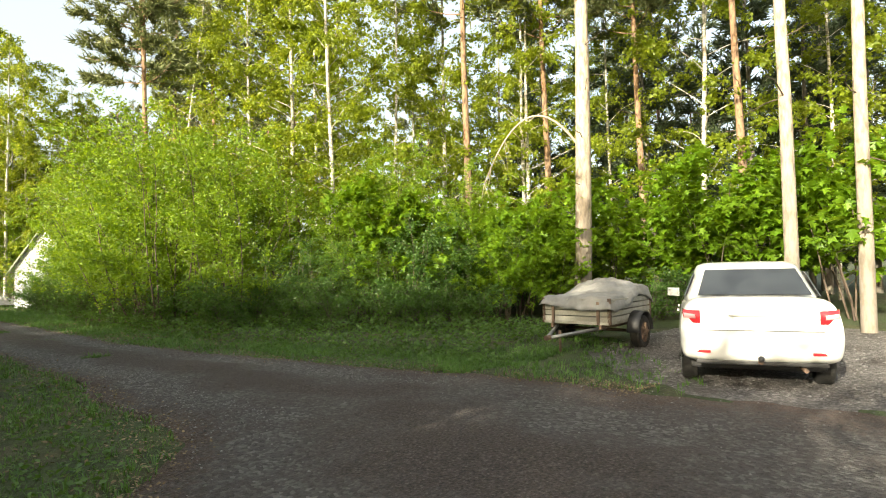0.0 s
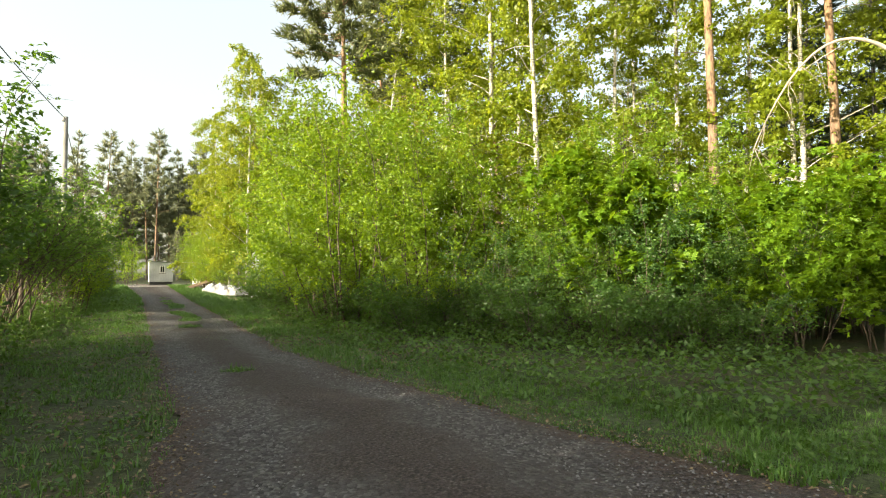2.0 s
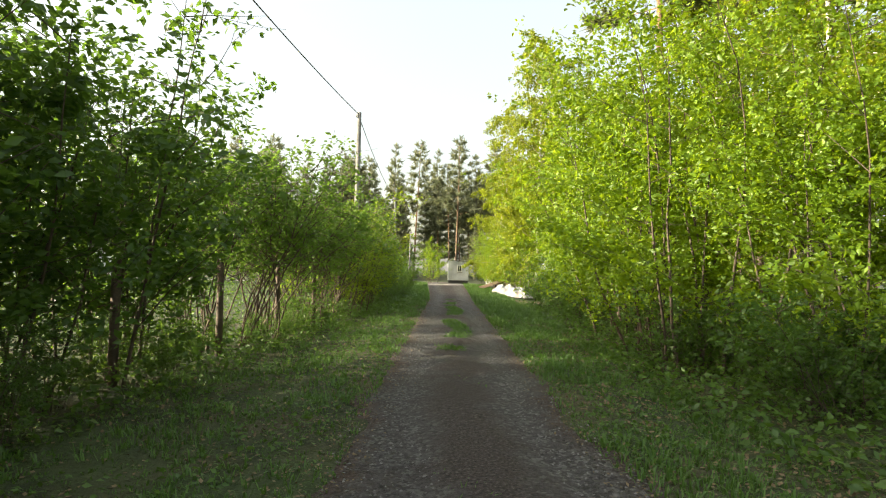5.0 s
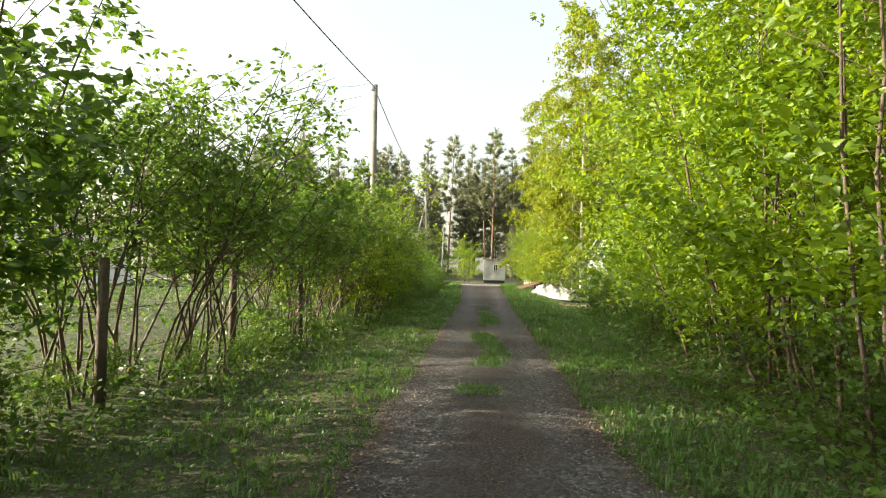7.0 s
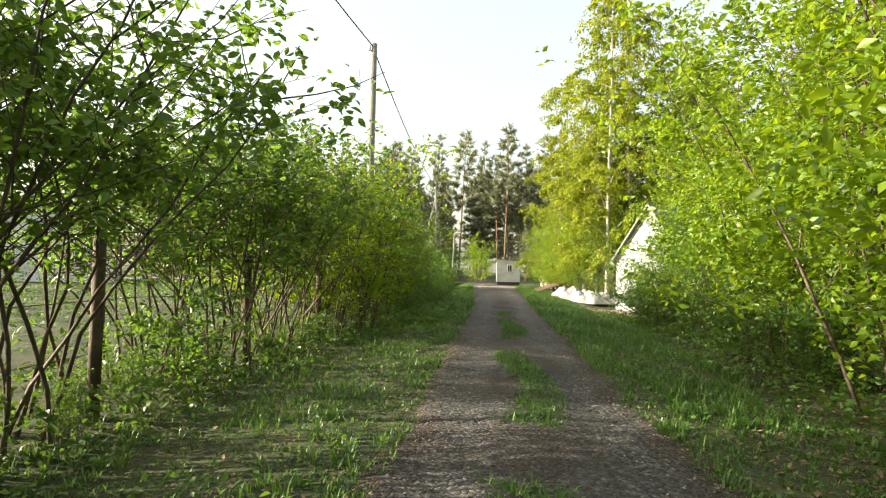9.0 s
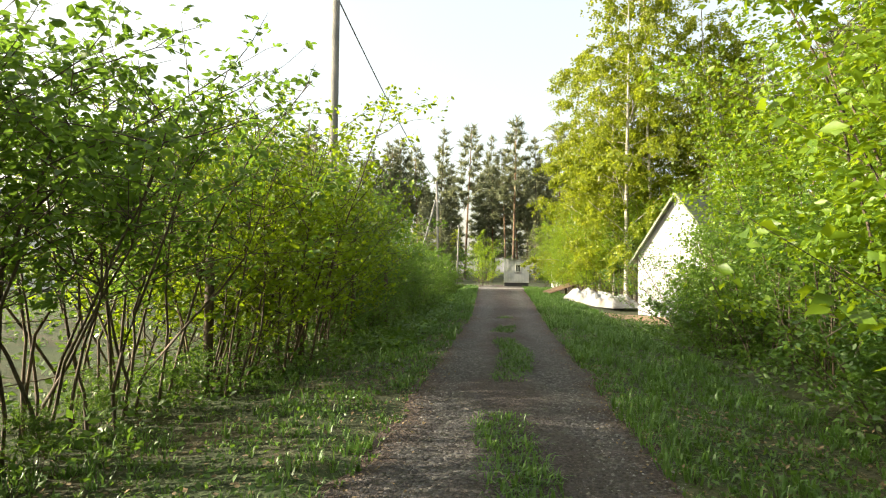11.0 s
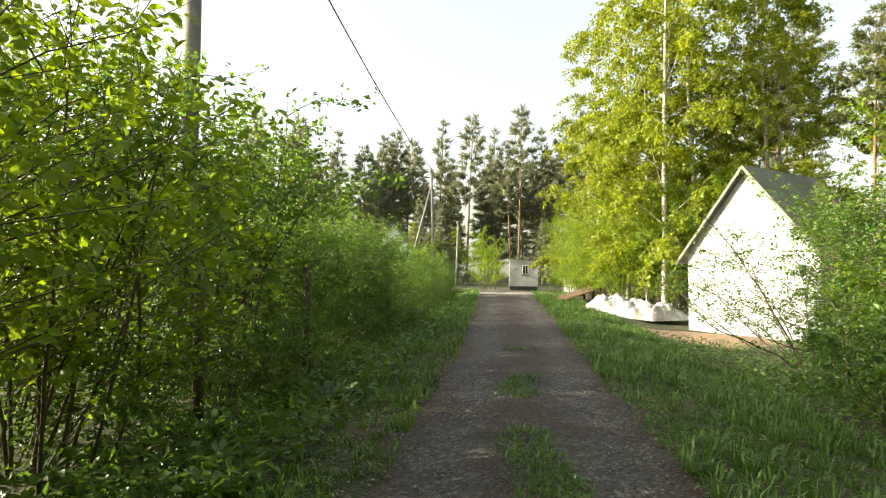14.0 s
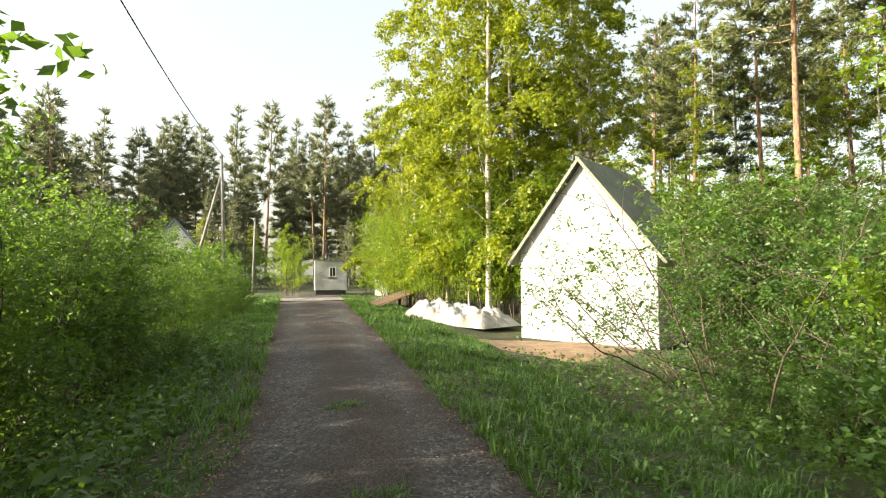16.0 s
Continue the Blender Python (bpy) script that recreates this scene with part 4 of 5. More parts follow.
def car(at, turn):
    root = tagged(new("car"), "white four-door saloon car parked on gravel, seen from behind", "car")

    def ring(x, zb, zt, w, tuck=0.9):
        half = [(w * 0.86, zb), (w * 0.97, zb + 0.08), (w, min(0.6, zt - 0.04)), (w * 0.985, min(0.84, zt - 0.03)), (w * tuck, zt - 0.02), (w * 0.6, zt), (0.0, zt + 0.012)]
        return [(x, y, z) for y, z in half] + [(x, -y, z) for y, z in half[-2::-1]]

    st = ((0.0, 0.42, 0.60, 0.72), (0.02, 0.36, 0.66, 0.80), (0.08, 0.33, 0.70, 0.84), (0.10, 0.32, 0.98, 0.845), (0.14, 0.31, 1.07, 0.85), (0.2, 0.3, 1.09, 0.853), (0.5, 0.24, 1.09, 0.862), (0.9, 0.21, 1.03, 0.866), (1.6, 0.2, 0.98, 0.867), (2.6, 0.2, 0.98, 0.867), (3.15, 0.2, 0.98, 0.864), (3.7, 0.22, 0.92, 0.85), (4.1, 0.26, 0.82, 0.80), (4.28, 0.32, 0.70, 0.70), (4.34, 0.4, 0.6, 0.58))
    body = part("body", loft([ring(*s) for s in st]), CAR_PAINT, root)
    sub = body.modifiers.new("round", "SUBSURF")
    sub.levels = sub.render_levels = 2

    def cab(z, x0, x1, w):
        pts = []
        for i in range(24):
            a = 2 * math.pi * i / 24
            c, s = math.cos(a), math.sin(a)
            f = (abs(c) ** 5 + abs(s) ** 5) ** (-1 / 5)
            pts.append(((x0 + x1) / 2 + (x1 - x0) / 2 * c * f, w * s * f, z))
        return pts

    part("cabin", loft([cab(1.0, 0.42, 3.25, 0.785), cab(1.08, 0.55, 3.08, 0.77), cab(1.40, 0.97, 2.55, 0.635), cab(1.47, 1.12, 2.4, 0.60), cab(1.505, 1.35, 2.2, 0.50), cab(1.515, 1.6, 2.0, 0.25)]), CAR_PAINT, root)

    def pane(name, pts):
        c = np.mean(pts, axis=0)
        nrm = np.cross(np.array(pts[1]) - pts[0], np.array(pts[2]) - pts[0])
        nrm = nrm / np.linalg.norm(nrm) * 0.006
        rings = [[tuple(np.array(p) - nrm) for p in pts], [tuple(np.array(p) + nrm) for p in pts], [tuple(np.array(p) * 0.97 + c * 0.03 + nrm * 1.5) for p in pts]]
        ob = part(name, loft(rings), CAR_GLASS, root)
        ob.data.shade_flat()
        return ob

    rear = pane("rear_window", [(0.535, -0.62, 1.10), (0.535, 0.62, 1.10), (0.935, 0.52, 1.41), (0.935, -0.52, 1.41)])
    pane("windscreen", [(3.1, -0.62, 1.07), (2.56, -0.5, 1.41), (2.56, 0.5, 1.41), (3.1, 0.62, 1.07)])
    for s in (1, -1):
        pane("side_window", [(0.95, s * 0.785, 1.06), (1.75, s * 0.785, 1.06), (1.75, s * 0.655, 1.39), (1.15, s * 0.66, 1.37)])
        pane("side_window", [(1.83, s * 0.785, 1.06), (2.85, s * 0.785, 1.06), (2.45, s * 0.655, 1.39), (1.83, s * 0.655, 1.39)])
        lamp = part("tail_lamp", loft([[(0.12, s * 0.60, 0.77), (0.12, s * 0.61, 0.94), (0.16, s * 0.815, 0.955), (0.16, s * 0.82, 0.77)], [(0.07, s * 0.615, 0.785), (0.07, s * 0.625, 0.925), (0.105, s * 0.80, 0.94), (0.105, s * 0.805, 0.785)]]), LAMP_RED, root, "red and clear tail lamp")
        part("lens", loft([[(0.085, s * 0.66, 0.835), (0.085, s * 0.67, 0.89), (0.10, s * 0.80, 0.91), (0.10, s * 0.80, 0.845)], [(0.062, s * 0.665, 0.84), (0.062, s * 0.675, 0.885), (0.083, s * 0.795, 0.905), (0.083, s * 0.795, 0.85)]]), LAMP_PINK, lamp, "pale pink lamp lens")
        block("reflector", (0.02, 0.17, 0.035), (0.012, s * 0.60, 0.46), LAMP_RED, root, 0.006, (0, 0, s * -8), "red bumper reflector")
        m = part("mirror", loft([[(2.72, s * 0.86, 0.98), (2.72, s * 0.86, 1.09), (2.72, s * 1.03, 1.10), (2.72, s * 1.04, 0.99)], [(2.80, s * 0.86, 0.97), (2.80, s * 0.86, 1.11), (2.80, s * 1.04, 1.12), (2.80, s * 1.05, 0.98)], [(2.90, s * 0.88, 1.0), (2.90, s * 0.88, 1.08), (2.90, s * 1.0, 1.08), (2.90, s * 1.0, 1.0)]]), CAR_PAINT, root)
        block("mirror_glass", (0.006, 0.14, 0.09), (2.716, s * 0.945, 1.04), STEEL, m, 0.002)
        for dx in (1.25, 2.15):
            block("door_handle", (0.17, 0.03, 0.03), (dx, s * 0.868, 0.86), CAR_PAINT, root, 0.008)
        block("door_sill", (2.2, 0.05, 0.1), (1.95, s * 0.845, 0.25), BLACK_TRIM, root, 0.02)
        part("headlamp", loft([[(4.05, s * 0.55, 0.66), (4.05, s * 0.55, 0.80), (3.85, s * 0.80, 0.82), (3.85, s * 0.80, 0.70)], [(4.24, s * 0.55, 0.65), (4.2, s * 0.55, 0.77), (4.0, s * 0.80, 0.79), (4.02, s * 0.80, 0.69)]]), LAMP_WHITE, root, "clear headlamp")
    block("number_plate", (0.012, 0.52, 0.115), (0.062, 0, 0.80), WHITE, root, 0.004, label="plain white number plate")
    block("plate_lip", (0.05, 0.62, 0.03), (0.085, 0, 0.885), CAR_PAINT, root, 0.012)
    block("boot_seam", (0.01, 1.3, 0.008), (0.055, 0, 0.705), BLACK_TRIM, root, 0.0)
    block("bumper_lip", (0.09, 1.35, 0.05), (0.08, 0, 0.335), BLACK_TRIM, root, 0.015)
    rod("tow_bar", (-0.07, 0, 0.36), (0.3, 0, 0.32), 0.025, RUSTY, root)
    bm = bmesh.new()
    bmesh.ops.create_uvsphere(bm, u_segments=14, v_segments=10, radius=0.035, matrix=Matrix.Translation((-0.08, 0, 0.40)))
    part("tow_ball", bm, BLACK_TRIM, root)
    rod("exhaust_pipe", (0.02, -0.45, 0.27), (0.7, -0.45, 0.27), 0.025, RUSTY, root)
    block("floor_pan", (3.6, 1.45, 0.12), (2.2, 0, 0.26), BLACK_TRIM, root, 0.03)
    for x in (0.78, 3.42):
        for y in (0.745, -0.745):
            wheel(root, x, y, 0.30, 0.185, STEEL)
    root.matrix_basis = pose(*at, 0, 0, turn)
    return root


car((5.16, 1.06, -0.05), 21).scale = (0.97, 0.97, 0.97)


def draped(name, nx, ny, fz, size, material, parent=None, seed=1, label=""):
    rng = np.random.default_rng(seed)
    u, v = np.meshgrid(np.linspace(-1, 1, nx), np.linspace(-1, 1, ny), indexing="ij")
    x, y = u * size[0] / 2, v * size[1] / 2
    z = fz(u, v, x, y)
    idx = np.arange(nx * ny).reshape(nx, ny)
    me = smooth(np_mesh(name, np.stack([x, y, z], -1).reshape(-1, 3), np.stack([idx[:-1, :-1], idx[1:, :-1], idx[1:, 1:], idx[:-1, 1:]], -1).reshape(-1, 4)))
    ob = link(name, me, material, parent, label)
    so = ob.modifiers.new("cloth", "SOLIDIFY")
    so.thickness = 0.006
    return ob


def trailer(at, turn):
    root = tagged(new("trailer"), "small grey slatted box trailer under a grey canvas cover", "trailer")
    L, W = 1.85, 1.22
    block("floor", (L, W, 0.05), (L / 2, 0, 0.5), GREY_WOOD, root, 0.008)
    for x in (0.03, L - 0.03):
        for i in range(4):
            block("slat", (0.03, W, 0.085), (x, 0, 0.565 + i * 0.098), GREY_WOOD, root, 0.006)
        for y in (-0.42, 0.42):
            block("upright", (0.03, 0.05, 0.38), (x + (-0.03 if x < 1 else 0.03), y, 0.67), RUSTY, root, 0.005)
    for y in (-W / 2, W / 2):
        for i in range(4):
            block("slat", (L, 0.03, 0.085), (L / 2, y, 0.565 + i * 0.098), GREY_WOOD, root, 0.006)
        block("corner_post", (0.06, 0.05, 0.44), (0.03, y, 0.70), RUSTY, root, 0.006)
        block("corner_post", (0.06, 0.05, 0.44), (L - 0.03, y, 0.70), RUSTY, root, 0.006)
        s = 1 if y > 0 else -1
        wheel(root, L * 0.55, y + s * 0.12, 0.29, 0.17, RUSTY)
        rings = []
        for i in range(11):
            a = math.pi * i / 10
            c, q = math.cos(a), math.sin(a)
            rings.append([(L * 0.55 + r * c, y + o, 0.30 + r * q) for r, o in ((0.36, s * 0.02), (0.36, s * 0.23), (0.345, s * 0.23), (0.345, s * 0.02))])
        part("mudguard", loft(rings), BLACK_TRIM, root)
        rod("drawbar", (-0.9, 0.03 * s, 0.34), (0.2, s * 0.45, 0.42), 0.03, STEEL, root)
        block("chassis_rail", (L, 0.05, 0.08), (L / 2, s * 0.45, 0.44), RUSTY, root, 0.008)
    rod("axle", (L * 0.55, -0.7, 0.3), (L * 0.55, 0.7, 0.3), 0.03, RUSTY, root)
    rod("support_leg", (-0.55, 0, 0.0), (-0.55, 0, 0.42), 0.022, RUSTY, root)
    rod("coupling", (-1.0, 0, 0.34), (-0.82, 0, 0.34), 0.04, RUSTY, root)

    def fz(u, v, x, y):
        e = np.maximum(np.abs(u), np.abs(v))
        lump = 0.17 * np.exp(-((u - 0.25) / 0.8) ** 2 - (v / 0.9) ** 2) + 0.13 * np.exp(-((u - 0.55) / 0.4) ** 2) - 0.05 * np.exp(-((u + 0.25) / 0.2) ** 2)
        wr = 0.05 * np.abs(np.sin(x * 5 + y * 4 + 1.5 * np.sin(y * 5))) + 0.03 * np.abs(np.sin(y * 11 - x * 6 + 1.2 * np.sin(x * 9))) + 0.012 * np.sin(x * 21 + y * 17)
        return 0.90 + lump + wr * (1.0 - 0.5 * e) - (0.17 + 0.05 * np.sin(x * 4 + y * 3)) * np.clip((e - 0.91) / 0.09, 0, 1) ** 0.7

    c = draped("cover", 60, 44, fz, (L + 0.13, W + 0.12), CANVAS, root, 3, "grey canvas cover")
    c.matrix_basis = pose(L / 2, 0, 0)
    root.matrix_basis = pose(*at, 0, 0, turn)


trailer((6.75, 4.35, -0.06), 4)


def pole(at, h, lean=(0, 0), r=0.12, arm=False, label="weathered wooden utility pole beside the lane"):
    x, y, z = at
    root = tagged(new("utility_pole"), label, "utility pole")
    root.matrix_basis = pose(x, y, z)
    rod("shaft", (0, 0, -0.3), (lean[0], lean[1], h), r, POLE_WOOD, root, r1=r * 0.72, sides=14)
    rod("hook", (lean[0], lean[1], h - 0.22), (lean[0] - 0.12, lean[1] - 0.12, h - 0.2), 0.015, RUSTY, root)
    rod("insulator", (lean[0] - 0.1, lean[1] - 0.1, h - 0.22), (lean[0] - 0.1, lean[1] - 0.1, h - 0.06), 0.035, WHITE, root, r1=0.02)
    if arm:
        rod("brace", (-2.1, -0.4, -0.2), (lean[0] * 0.8 - 0.05, 0, h * 0.86), 0.09, POLE_WOOD, root, r1=0.07)
    return root


pole((-3.9, 30.2, 0.0), 7.9)
pole((-6.7, 62.4, 0.0), 8.5, (-0.25, 0), arm=True, label="pale utility pole with a slanting wooden brace")
pole((-6.6, 72.5, 0.1), 5.7, (0.15, 0), 0.09, label="short leaning wooden pole by the crossing")


def cable(a, b, sag, r=0.017):
    t = np.linspace(0, 1, 40)[:, None]
    P = np.array(a) * (1 - t) + np.array(b) * t - np.array([0, 0, 1]) * sag * 4 * t * (1 - t)
    ob = link("overhead_cable", tubes("overhead_cable", [(P, r, r, 5)]), BLACK_TRIM)
    tagged(ob, "black overhead cable slung between wooden poles", "cable")


cable((-3.95, -8, 7.8), (-3.95, 30.15, 7.85), 0.7)
cable((-3.95, 30.15, 7.85), (-6.75, 62.35, 8.35), 0.6)


def fence_post(y):
    p = rod("fence_post", (-3.0, y, -0.3), (-3.02, y + 0.02, 1.48), 0.055, TWIG, r1=0.05)
    tagged(p, "dark weathered wooden fence post", "fence post", "posts of the garden fence")


for i in range(9):
    fence_post(10.55 + 2.65 * i)
for z in (0.5, 0.95, 1.38):
    w = link("fence_wire", tubes("fence_wire", [(np.array([[-3.06, 10.5 + 0.66 * k, z + 0.01 * math.sin(k * 2.1)] for k in range(33)]), 0.004, 0.004, 4)]), RUSTY)
    tagged(w, "rusty wire strung along the fence posts", "wire", "wires of the garden fence")

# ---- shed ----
# c3 paints dappled leaf shade onto the gable boards as darker bluish patches.
SHED_WHITE = mottled("shade_dappled_boards", (0.34, 0.355, 0.37), (0.46, 0.47, 0.48), 4, 0.75, 0.3, stretch=(6, 1, 0.4), c3=(0.26, 0.28, 0.30))
ROOF_GREEN = mottled("grey_green_roof", (0.13, 0.145, 0.105), (0.23, 0.25, 0.19), 5, 0.7, 0.2)


def planks(parent, x0, x1, z0, top, w, material, y=0.0, t=0.022, seed=2):
    """Upright boards on a wall's face; top(x) is where each one ends."""
    r = random.Random(seed)
    n = max(1, round((x1 - x0) / w))
    w = (x1 - x0) / n
    for i in range(n):
        a, b = x0 + i * w + 0.003, x0 + (i + 1) * w - 0.003
        o = r.uniform(0, 0.006)
        ring = [(a, z0), (b, z0), (b, top(b)), (a, top(a))]
        part("plank", loft([[(p, y - t - o, q) for p, q in ring], [(p, y, q) for p, q in ring]]), material, parent).data.shade_flat()


def shed():
    W, D, E, A = 4.24, 3.8, 2.66, 5.3
    root = tagged(new("shed"), "white boarded gable shed with a grey-green roof", "shed")
    for x in (0.06, W - 0.06):
        block("side_wall", (0.12, D - 0.26, E), (x, D / 2, E / 2), WHITE, root, 0.0)
    for y in (0.06, D - 0.06):
        ring = [(0, 0), (W, 0), (W, E), (W / 2, A - 0.05), (0, E)]
        part("gable_wall", loft([[(p, y - 0.06, q) for p, q in ring], [(p, y + 0.06, q) for p, q in ring]]), WHITE, root).data.shade_flat()
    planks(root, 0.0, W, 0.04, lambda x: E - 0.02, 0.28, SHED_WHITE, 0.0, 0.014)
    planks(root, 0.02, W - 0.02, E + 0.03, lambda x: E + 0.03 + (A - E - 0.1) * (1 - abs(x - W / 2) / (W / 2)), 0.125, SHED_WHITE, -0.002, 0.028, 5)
    block("trim_board", (W + 0.02, 0.05, 0.05), (W / 2, -0.02, E), GREY_WOOD, root, 0.006)
    run, rise = W / 2 + 0.32, (A - E) * (W / 2 + 0.32) / (W / 2)
    ang = math.atan2(A - E, W / 2)
    for s in (-1, 1):
        c = (W / 2 + s * run / 2, D / 2, A - rise / 2 + 0.05)
        block("roof_sheet", (math.hypot(run, rise), D + 0.5, 0.05), c, ROOF_GREEN, root, 0.006, (0, s * math.degrees(ang), 0))
        block("bargeboard", (math.hypot(run, rise), 0.03, 0.09), (c[0], -0.27, c[2] - 0.035), ROOF_GREEN, root, 0.006, (0, s * math.degrees(ang), 0), "grey-green bargeboard")
    root.matrix_basis = pose(5.40, 44.75, -0.56, 0, 0, -50.2)


shed()


def soil_patch():
    rng = np.random.default_rng(8)
    t, u = np.linspace(0, 2 * np.pi, 49)[:-1], np.linspace(0, 1, 9)
    T, U = np.meshgrid(t, u)
    R = U * (1 + 0.12 * np.sin(3 * T) + 0.08 * np.sin(7 * T))
    X, Y = 5.5 + R * 2.2 * np.cos(T) + 0.3 * R * np.sin(T), 42.0 + R * 1.9 * np.sin(T) - 0.5 * R * np.cos(T)
    Z = ground_z(X, Y) + 0.05 - 0.06 * U ** 4
    i = np.arange(9 * 48).reshape(9, 48)
    F = np.stack([i[:-1], np.roll(i, -1, 1)[:-1], np.roll(i, -1, 1)[1:], i[1:]], -1).reshape(-1, 4)
    tagged(link("soil_patch", smooth(np_mesh("soil_patch", np.stack([X, Y, Z], -1).reshape(-1, 3), F)), mottled("brown_sawdust", (0.20, 0.125, 0.075), (0.34, 0.23, 0.145), 14, 0.95, 0.5)), "bare reddish-brown sawdust ground before the shed", "soil", kind="structure")


soil_patch()


def tarp_pile():
    root = tagged(new("covered_pile"), "long low pile of boards under a crumpled white tarpaulin", "pile")

    rng = np.random.default_rng(12)

    def fz(u, v, x, y):
        e = np.clip(1 - u ** 6, 0, 1) * np.clip(1 - np.abs(v) ** 5, 0, 1)
        w = np.abs(np.sin(x * 2.1 + 3 * np.sin(y * 1.4))) * 0.17 + np.abs(np.sin(y * 4.3 - x * 2.7 + 1.5 * np.sin(x * 5))) * 0.13 + np.abs(np.sin(x * 6.1 + y * 5 + 2 * np.sin(y * 3))) * 0.08 + rng.uniform(-0.03, 0.03, u.shape) * e
        return 0.04 + e * (0.42 + 0.14 * np.sin(x * 1.1 - 0.6) + 1.0 * w)

    draped("tarpaulin", 64, 34, fz, (4.7, 2.0), mottled("white_tarpaulin", (0.22, 0.23, 0.25), (0.38, 0.40, 0.43), 5, 0.6, 0.8, dist=0.08, c3=(0.17, 0.13, 0.10)), root, 4, "crumpled white tarpaulin").data.shade_flat()
    r = random.Random(6)
    for i in range(7):
        block("board", (r.uniform(1.8, 3.0), 0.14, 0.03), (r.uniform(-1.6, 1.6), r.uniform(-0.9, 0.9), r.uniform(0.08, 0.2)), BROWN_WOOD, root, 0.004, (r.uniform(-4, 4), r.uniform(-3, 3), r.uniform(-20, 20)))
    root.matrix_basis = pose(4.05, 48.3, ground_z(4.05, 48.3) - 0.02, 0, 0, 121)


tarp_pile()


def board_stack():
    root = tagged(new("board_stack"), "brown boards propped aslant beside the lane", "boards")
    r = random.Random(9)
    for i in range(7):
        block("board", (2.6, 0.24, 0.035), (0.1 * r.random(), (i - 3) * 0.25, 0.52 + 0.02 * r.random()), BROWN_WOOD, root, 0.005, (r.uniform(-3, 3), -17, r.uniform(-3, 3)))
    for y in (-0.6, 0.6):
        block("trestle", (0.12, 0.12, 0.75), (0.75, y, 0.33), BROWN_WOOD, root, 0.01)
    root.matrix_basis = pose(2.35, 55.9, ground_z(2.35, 55.9) - 0.12, 0, 0, 20)


board_stack()


def window(parent, x, z, w, h, y=0.0):
    f = block("window", (w, 0.03, h), (x, y - 0.015, z), CAR_GLASS, parent, 0.003, label="dark window pane in a pale frame")
    for dx, dz, sx, sz in ((-w / 2, 0, 0.06, h + 0.12), (w / 2, 0, 0.06, h + 0.12), (0, h / 2, w, 0.06), (0, -h / 2, w, 0.06), (0, 0, 0.035, h)):
        block("frame", (sx, 0.05, sz), (dx, -0.01, dz), WHITE, f, 0.004)
    block("sill", (w + 0.2, 0.1, 0.04), (0, -0.04, -h / 2 - 0.08), RUSTY, f, 0.006)


HUT_WHITE = mottled("greyed_white_panel", (0.44, 0.45, 0.47), (0.54, 0.55, 0.57), 5, 0.7, 0.15)


def hut():
    root = tagged(new("hut"), "small white panelled hut on a dark plinth", "hut")
    W, D, H = 2.25, 3.4, 2.5
    block("plinth", (W - 0.1, D - 0.1, 0.5), (W / 2, D / 2, 0.1), BLACK_TRIM, root, 0.01)
    ring = [(0, 0.3), (W, 0.3), (W, H - 0.25), (0, H)]
    for y in (0.05, D - 0.05):
        part("wall", loft([[(p, y - 0.05, q) for p, q in ring], [(p, y + 0.05, q) for p, q in ring]]), WHITE, root).data.shade_flat()
    for x, h in ((0.05, H - 0.02), (W - 0.05, H - 0.27)):
        block("wall", (0.1, D - 0.22, h - 0.3), (x, D / 2, 0.3 + (h - 0.3) / 2), WHITE, root, 0.0)
    planks(root, 0, W, 0.32, lambda x: H - 0.25 * x / W - 0.01, 0.25, HUT_WHITE, 0.0, 0.012)
    block("roof", (W + 0.25, D + 0.3, 0.07), (W / 2, D / 2, H - 0.09), ROOF_GREEN, root, 0.01, (0, 4.8, 0))
    window(root, 1.25, 1.6, 0.42, 0.68, -0.02)
    root.matrix_basis = pose(-1.9, 69.4, 0.05, 0, 0, 3)


hut()


def outhouse():
    root = tagged(new("outhouse"), "narrow white wooden outbuilding beside a brown plank wall", "outbuilding")
    block("wall", (0.9, 1.0, 2.1), (0.45, 0.5, 1.05), WHITE, root, 0.01)
    block("roof", (1.1, 1.2, 0.06), (0.45, 0.5, 2.15), ROOF_GREEN, root, 0.01, (4, 0, 0))
    block("door", (0.66, 0.03, 1.75), (0.45, -0.018, 0.95), WHITE, root, 0.006)
    planks(root, 1.0, 3.0, 0.0, lambda x: 1.7, 0.15, BROWN_WOOD, 0.3)
    root.matrix_basis = pose(2.2, 66.6, ground_z(2.2, 66.6), 0, 0, -8)


outhouse()


def house(at, turn, W, D, E, A, roof, label):
    root = tagged(new("house"), label, "house")
    for y in (0.1, D - 0.1):
        ring = [(0, 0), (W, 0), (W, E), (W / 2, A), (0, E)]
        part("wall", loft([[(p, y - 0.1, q) for p, q in ring], [(p, y + 0.1, q) for p, q in ring]]), WHITE, root).data.shade_flat()
    for x in (0.1, W - 0.1):
        block("wall", (0.2, D - 0.42, E), (x, D / 2, E / 2), WHITE, root, 0.0)
    run, rise = W / 2 + 0.5, (A - E) * (W / 2 + 0.5) / (W / 2)
    for s in (-1, 1):
        block("roof", (math.hypot(run, rise), D + 0.8, 0.12), (W / 2 + s * run / 2, D / 2, A - rise / 2 + 0.12), roof, root, 0.01, (0, s * math.degrees(math.atan2(A - E, W / 2)), 0))
    for x in (W * 0.28, W * 0.72):
        window(root, x, E * 0.58, 1.0, 1.1, -0.01)
    root.matrix_basis = pose(*at, 0, 0, turn)


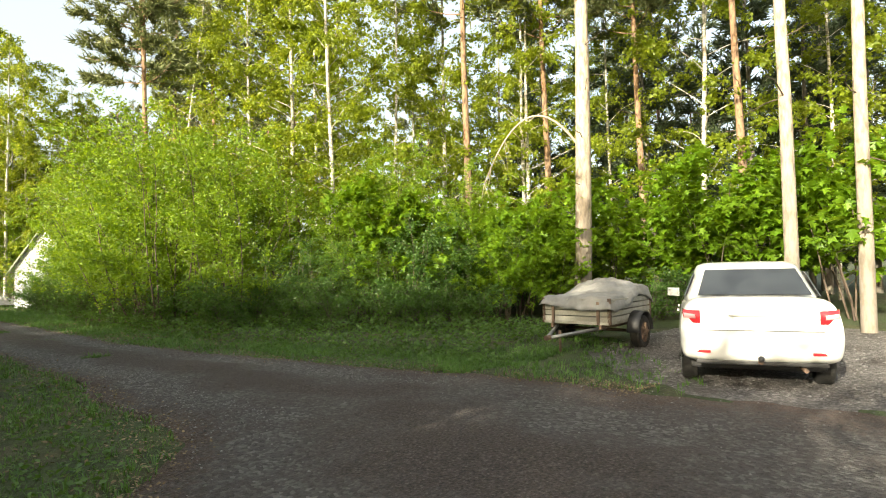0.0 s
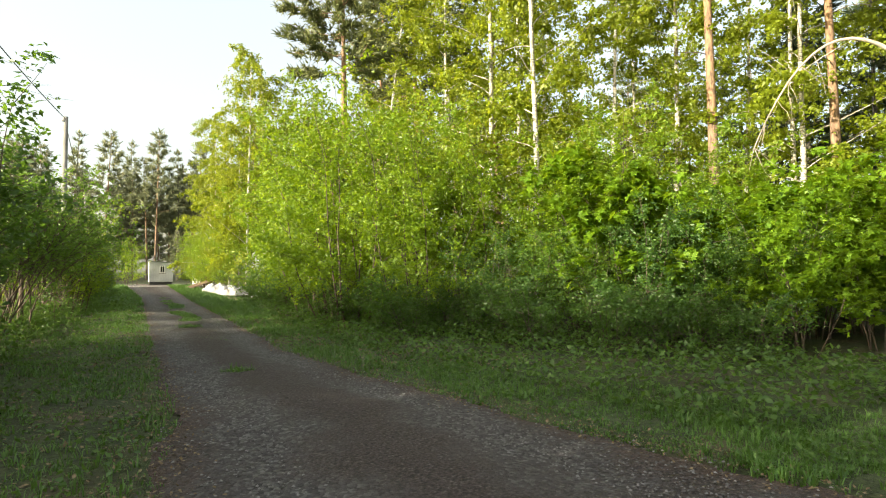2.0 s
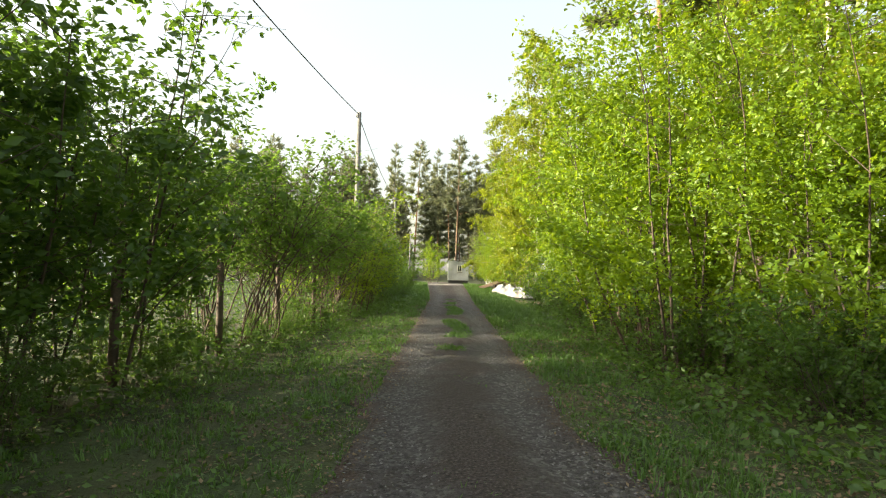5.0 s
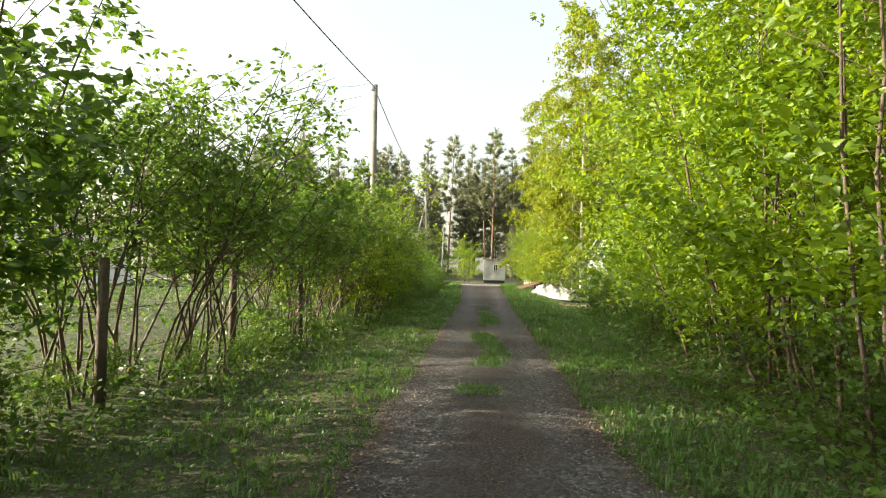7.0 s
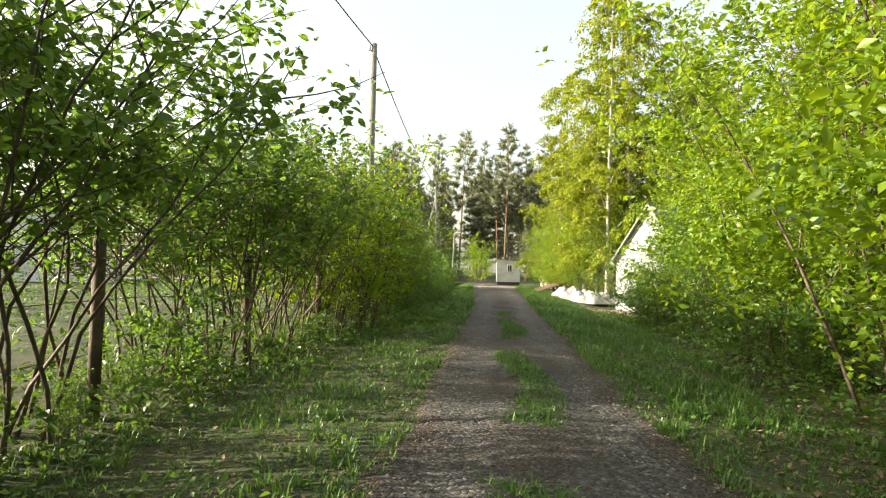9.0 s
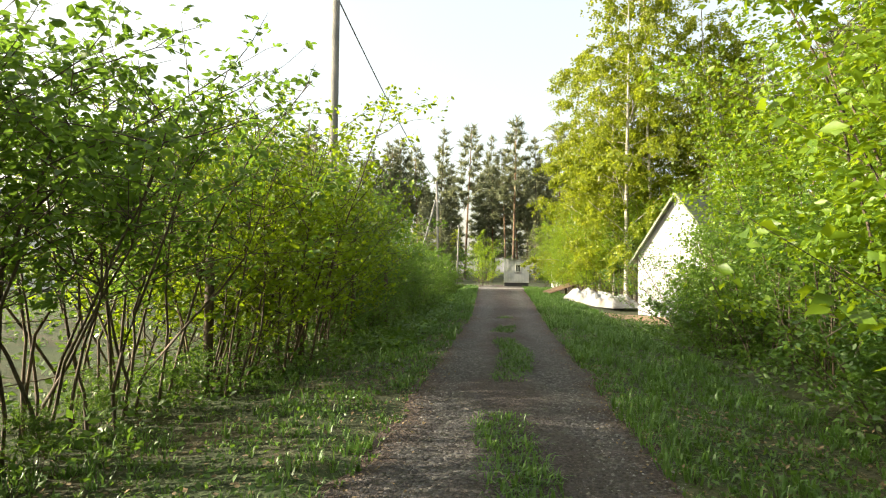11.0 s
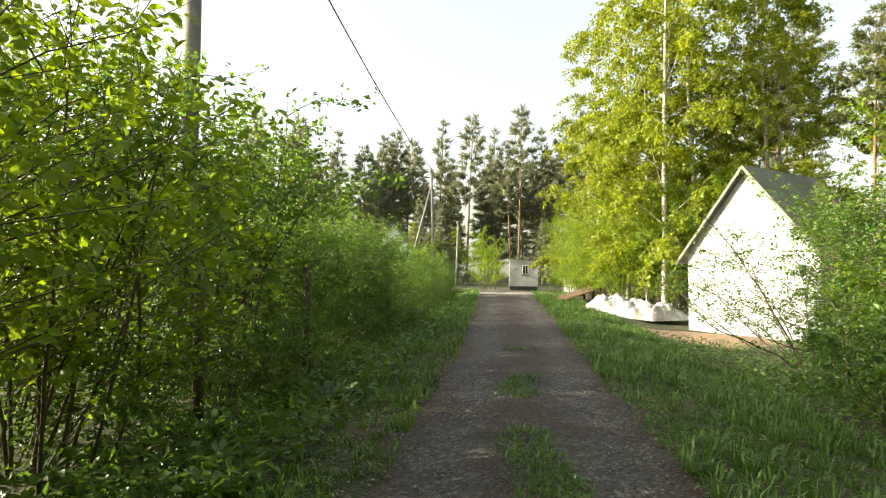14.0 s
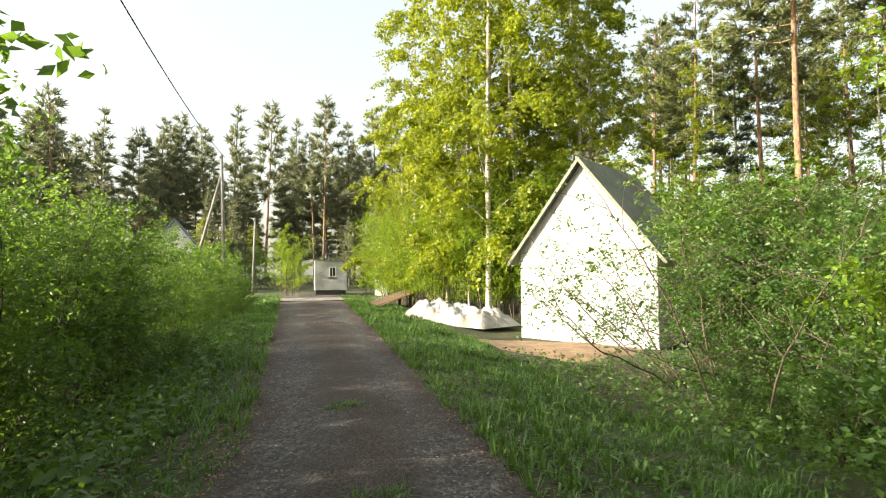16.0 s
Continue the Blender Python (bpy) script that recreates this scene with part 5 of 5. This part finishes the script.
BLUE_ROOF = mottled("blue_sheet_roof", (0.09, 0.12, 0.24), (0.15, 0.19, 0.33), 3, 0.5, 0.1)
house((-32, 43, 0.0), 35, 8, 7, 2.5, 5.4, BLUE_ROOF, "white garden house with a blue sheet roof")
house((-17.5, 83, 0.3), 10, 5, 5, 3.0, 6.2, BLUE_ROOF, "small white house with a dark blue roof")


# ---- the bare pines by the parking patch ----
def tall_trunk(seed, at, h, r, arch, bark, label, crown=True):
    rng = np.random.default_rng(seed)
    trunk = curve_line(rng, [0, 0, -0.3], [rng.normal() * 0.008, rng.normal() * 0.008, 1], h, 16, 0.006)
    limbs, twigs, lines = [(trunk, r, r * 0.35, 14)], [], []
    for i in range(13):
        u = rng.uniform(0.2, 0.6)
        az = rng.uniform(0, 6.28)
        twigs.append((curve_line(rng, trunk[int(u * 15)], [math.cos(az), math.sin(az), 0.3], rng.uniform(0.3, 1.5), 6, 0.2, -0.06), 0.018, 0.004, 5))
    for i in range(26):
        u = 0.62 + 0.37 * i / 26
        az = i * 2.4
        br = curve_line(rng, trunk[min(int(u * 15), 14)], [math.cos(az), math.sin(az), 0.3], 2.8 * (1.3 - u), 6, 0.1)
        limbs.append((br, 0.04, 0.008, 5))
        lines.append(br)
    P = along(rng, lines, 1800, 0.2, 0.25)
    root = plant("pine_tree", label, "tree", bark, NEEDLE, limbs, twigs, tufts("pine_needles", rng, P, unit(rng.normal(size=P.shape) + [0, 0, 0.6]), 0.3))
    if arch:
        a = np.linspace(0, 1, 14)[:, None]
        d = np.array([[-0.62, 0.78, 0.0]])
        line = np.array([[0, 0, 4.7]]) + d * (2.55 * a ** 1.0) + np.array([[0, 0, 1.0]]) * (3.6 * a - 4.6 * a ** 2.2)
        part("dead_branch", tubes("dead_branch", [(line, 0.04, 0.012, 7)]), DEAD_WOOD, root, "bare arched dead branch")
        rr = np.random.default_rng(4)
        tw = [(curve_line(rr, line[k], [rr.normal() * 0.3, rr.normal() * 0.3, -0.8], rr.uniform(0.3, 0.9), 5, 0.2, -0.05), 0.008, 0.002, 3) for k in (8, 9, 10, 10, 11, 11, 12, 12, 12, 13, 13, 13, 13)]
        tagged(part("dead_twig", tubes("dead_twig", tw), DEAD_WOOD, root), kind="stuff")
    root.matrix_basis = pose(*at)
    return root


tall_trunk(3, (11.7, 7.1, 0.0), 19, 0.24, True, BARK_PALE, "tall pine with a pale trunk and an arched dead branch")
tall_trunk(4, (11.4, 2.1, 0.0), 19, 0.145, False, BARK_PALE, "tall pale pine trunk standing behind the car")
tall_trunk(5, (12.3, 1.0, 0.0), 19, 0.145, False, BARK_PALE, "slim pale pine trunk beside the parking patch")
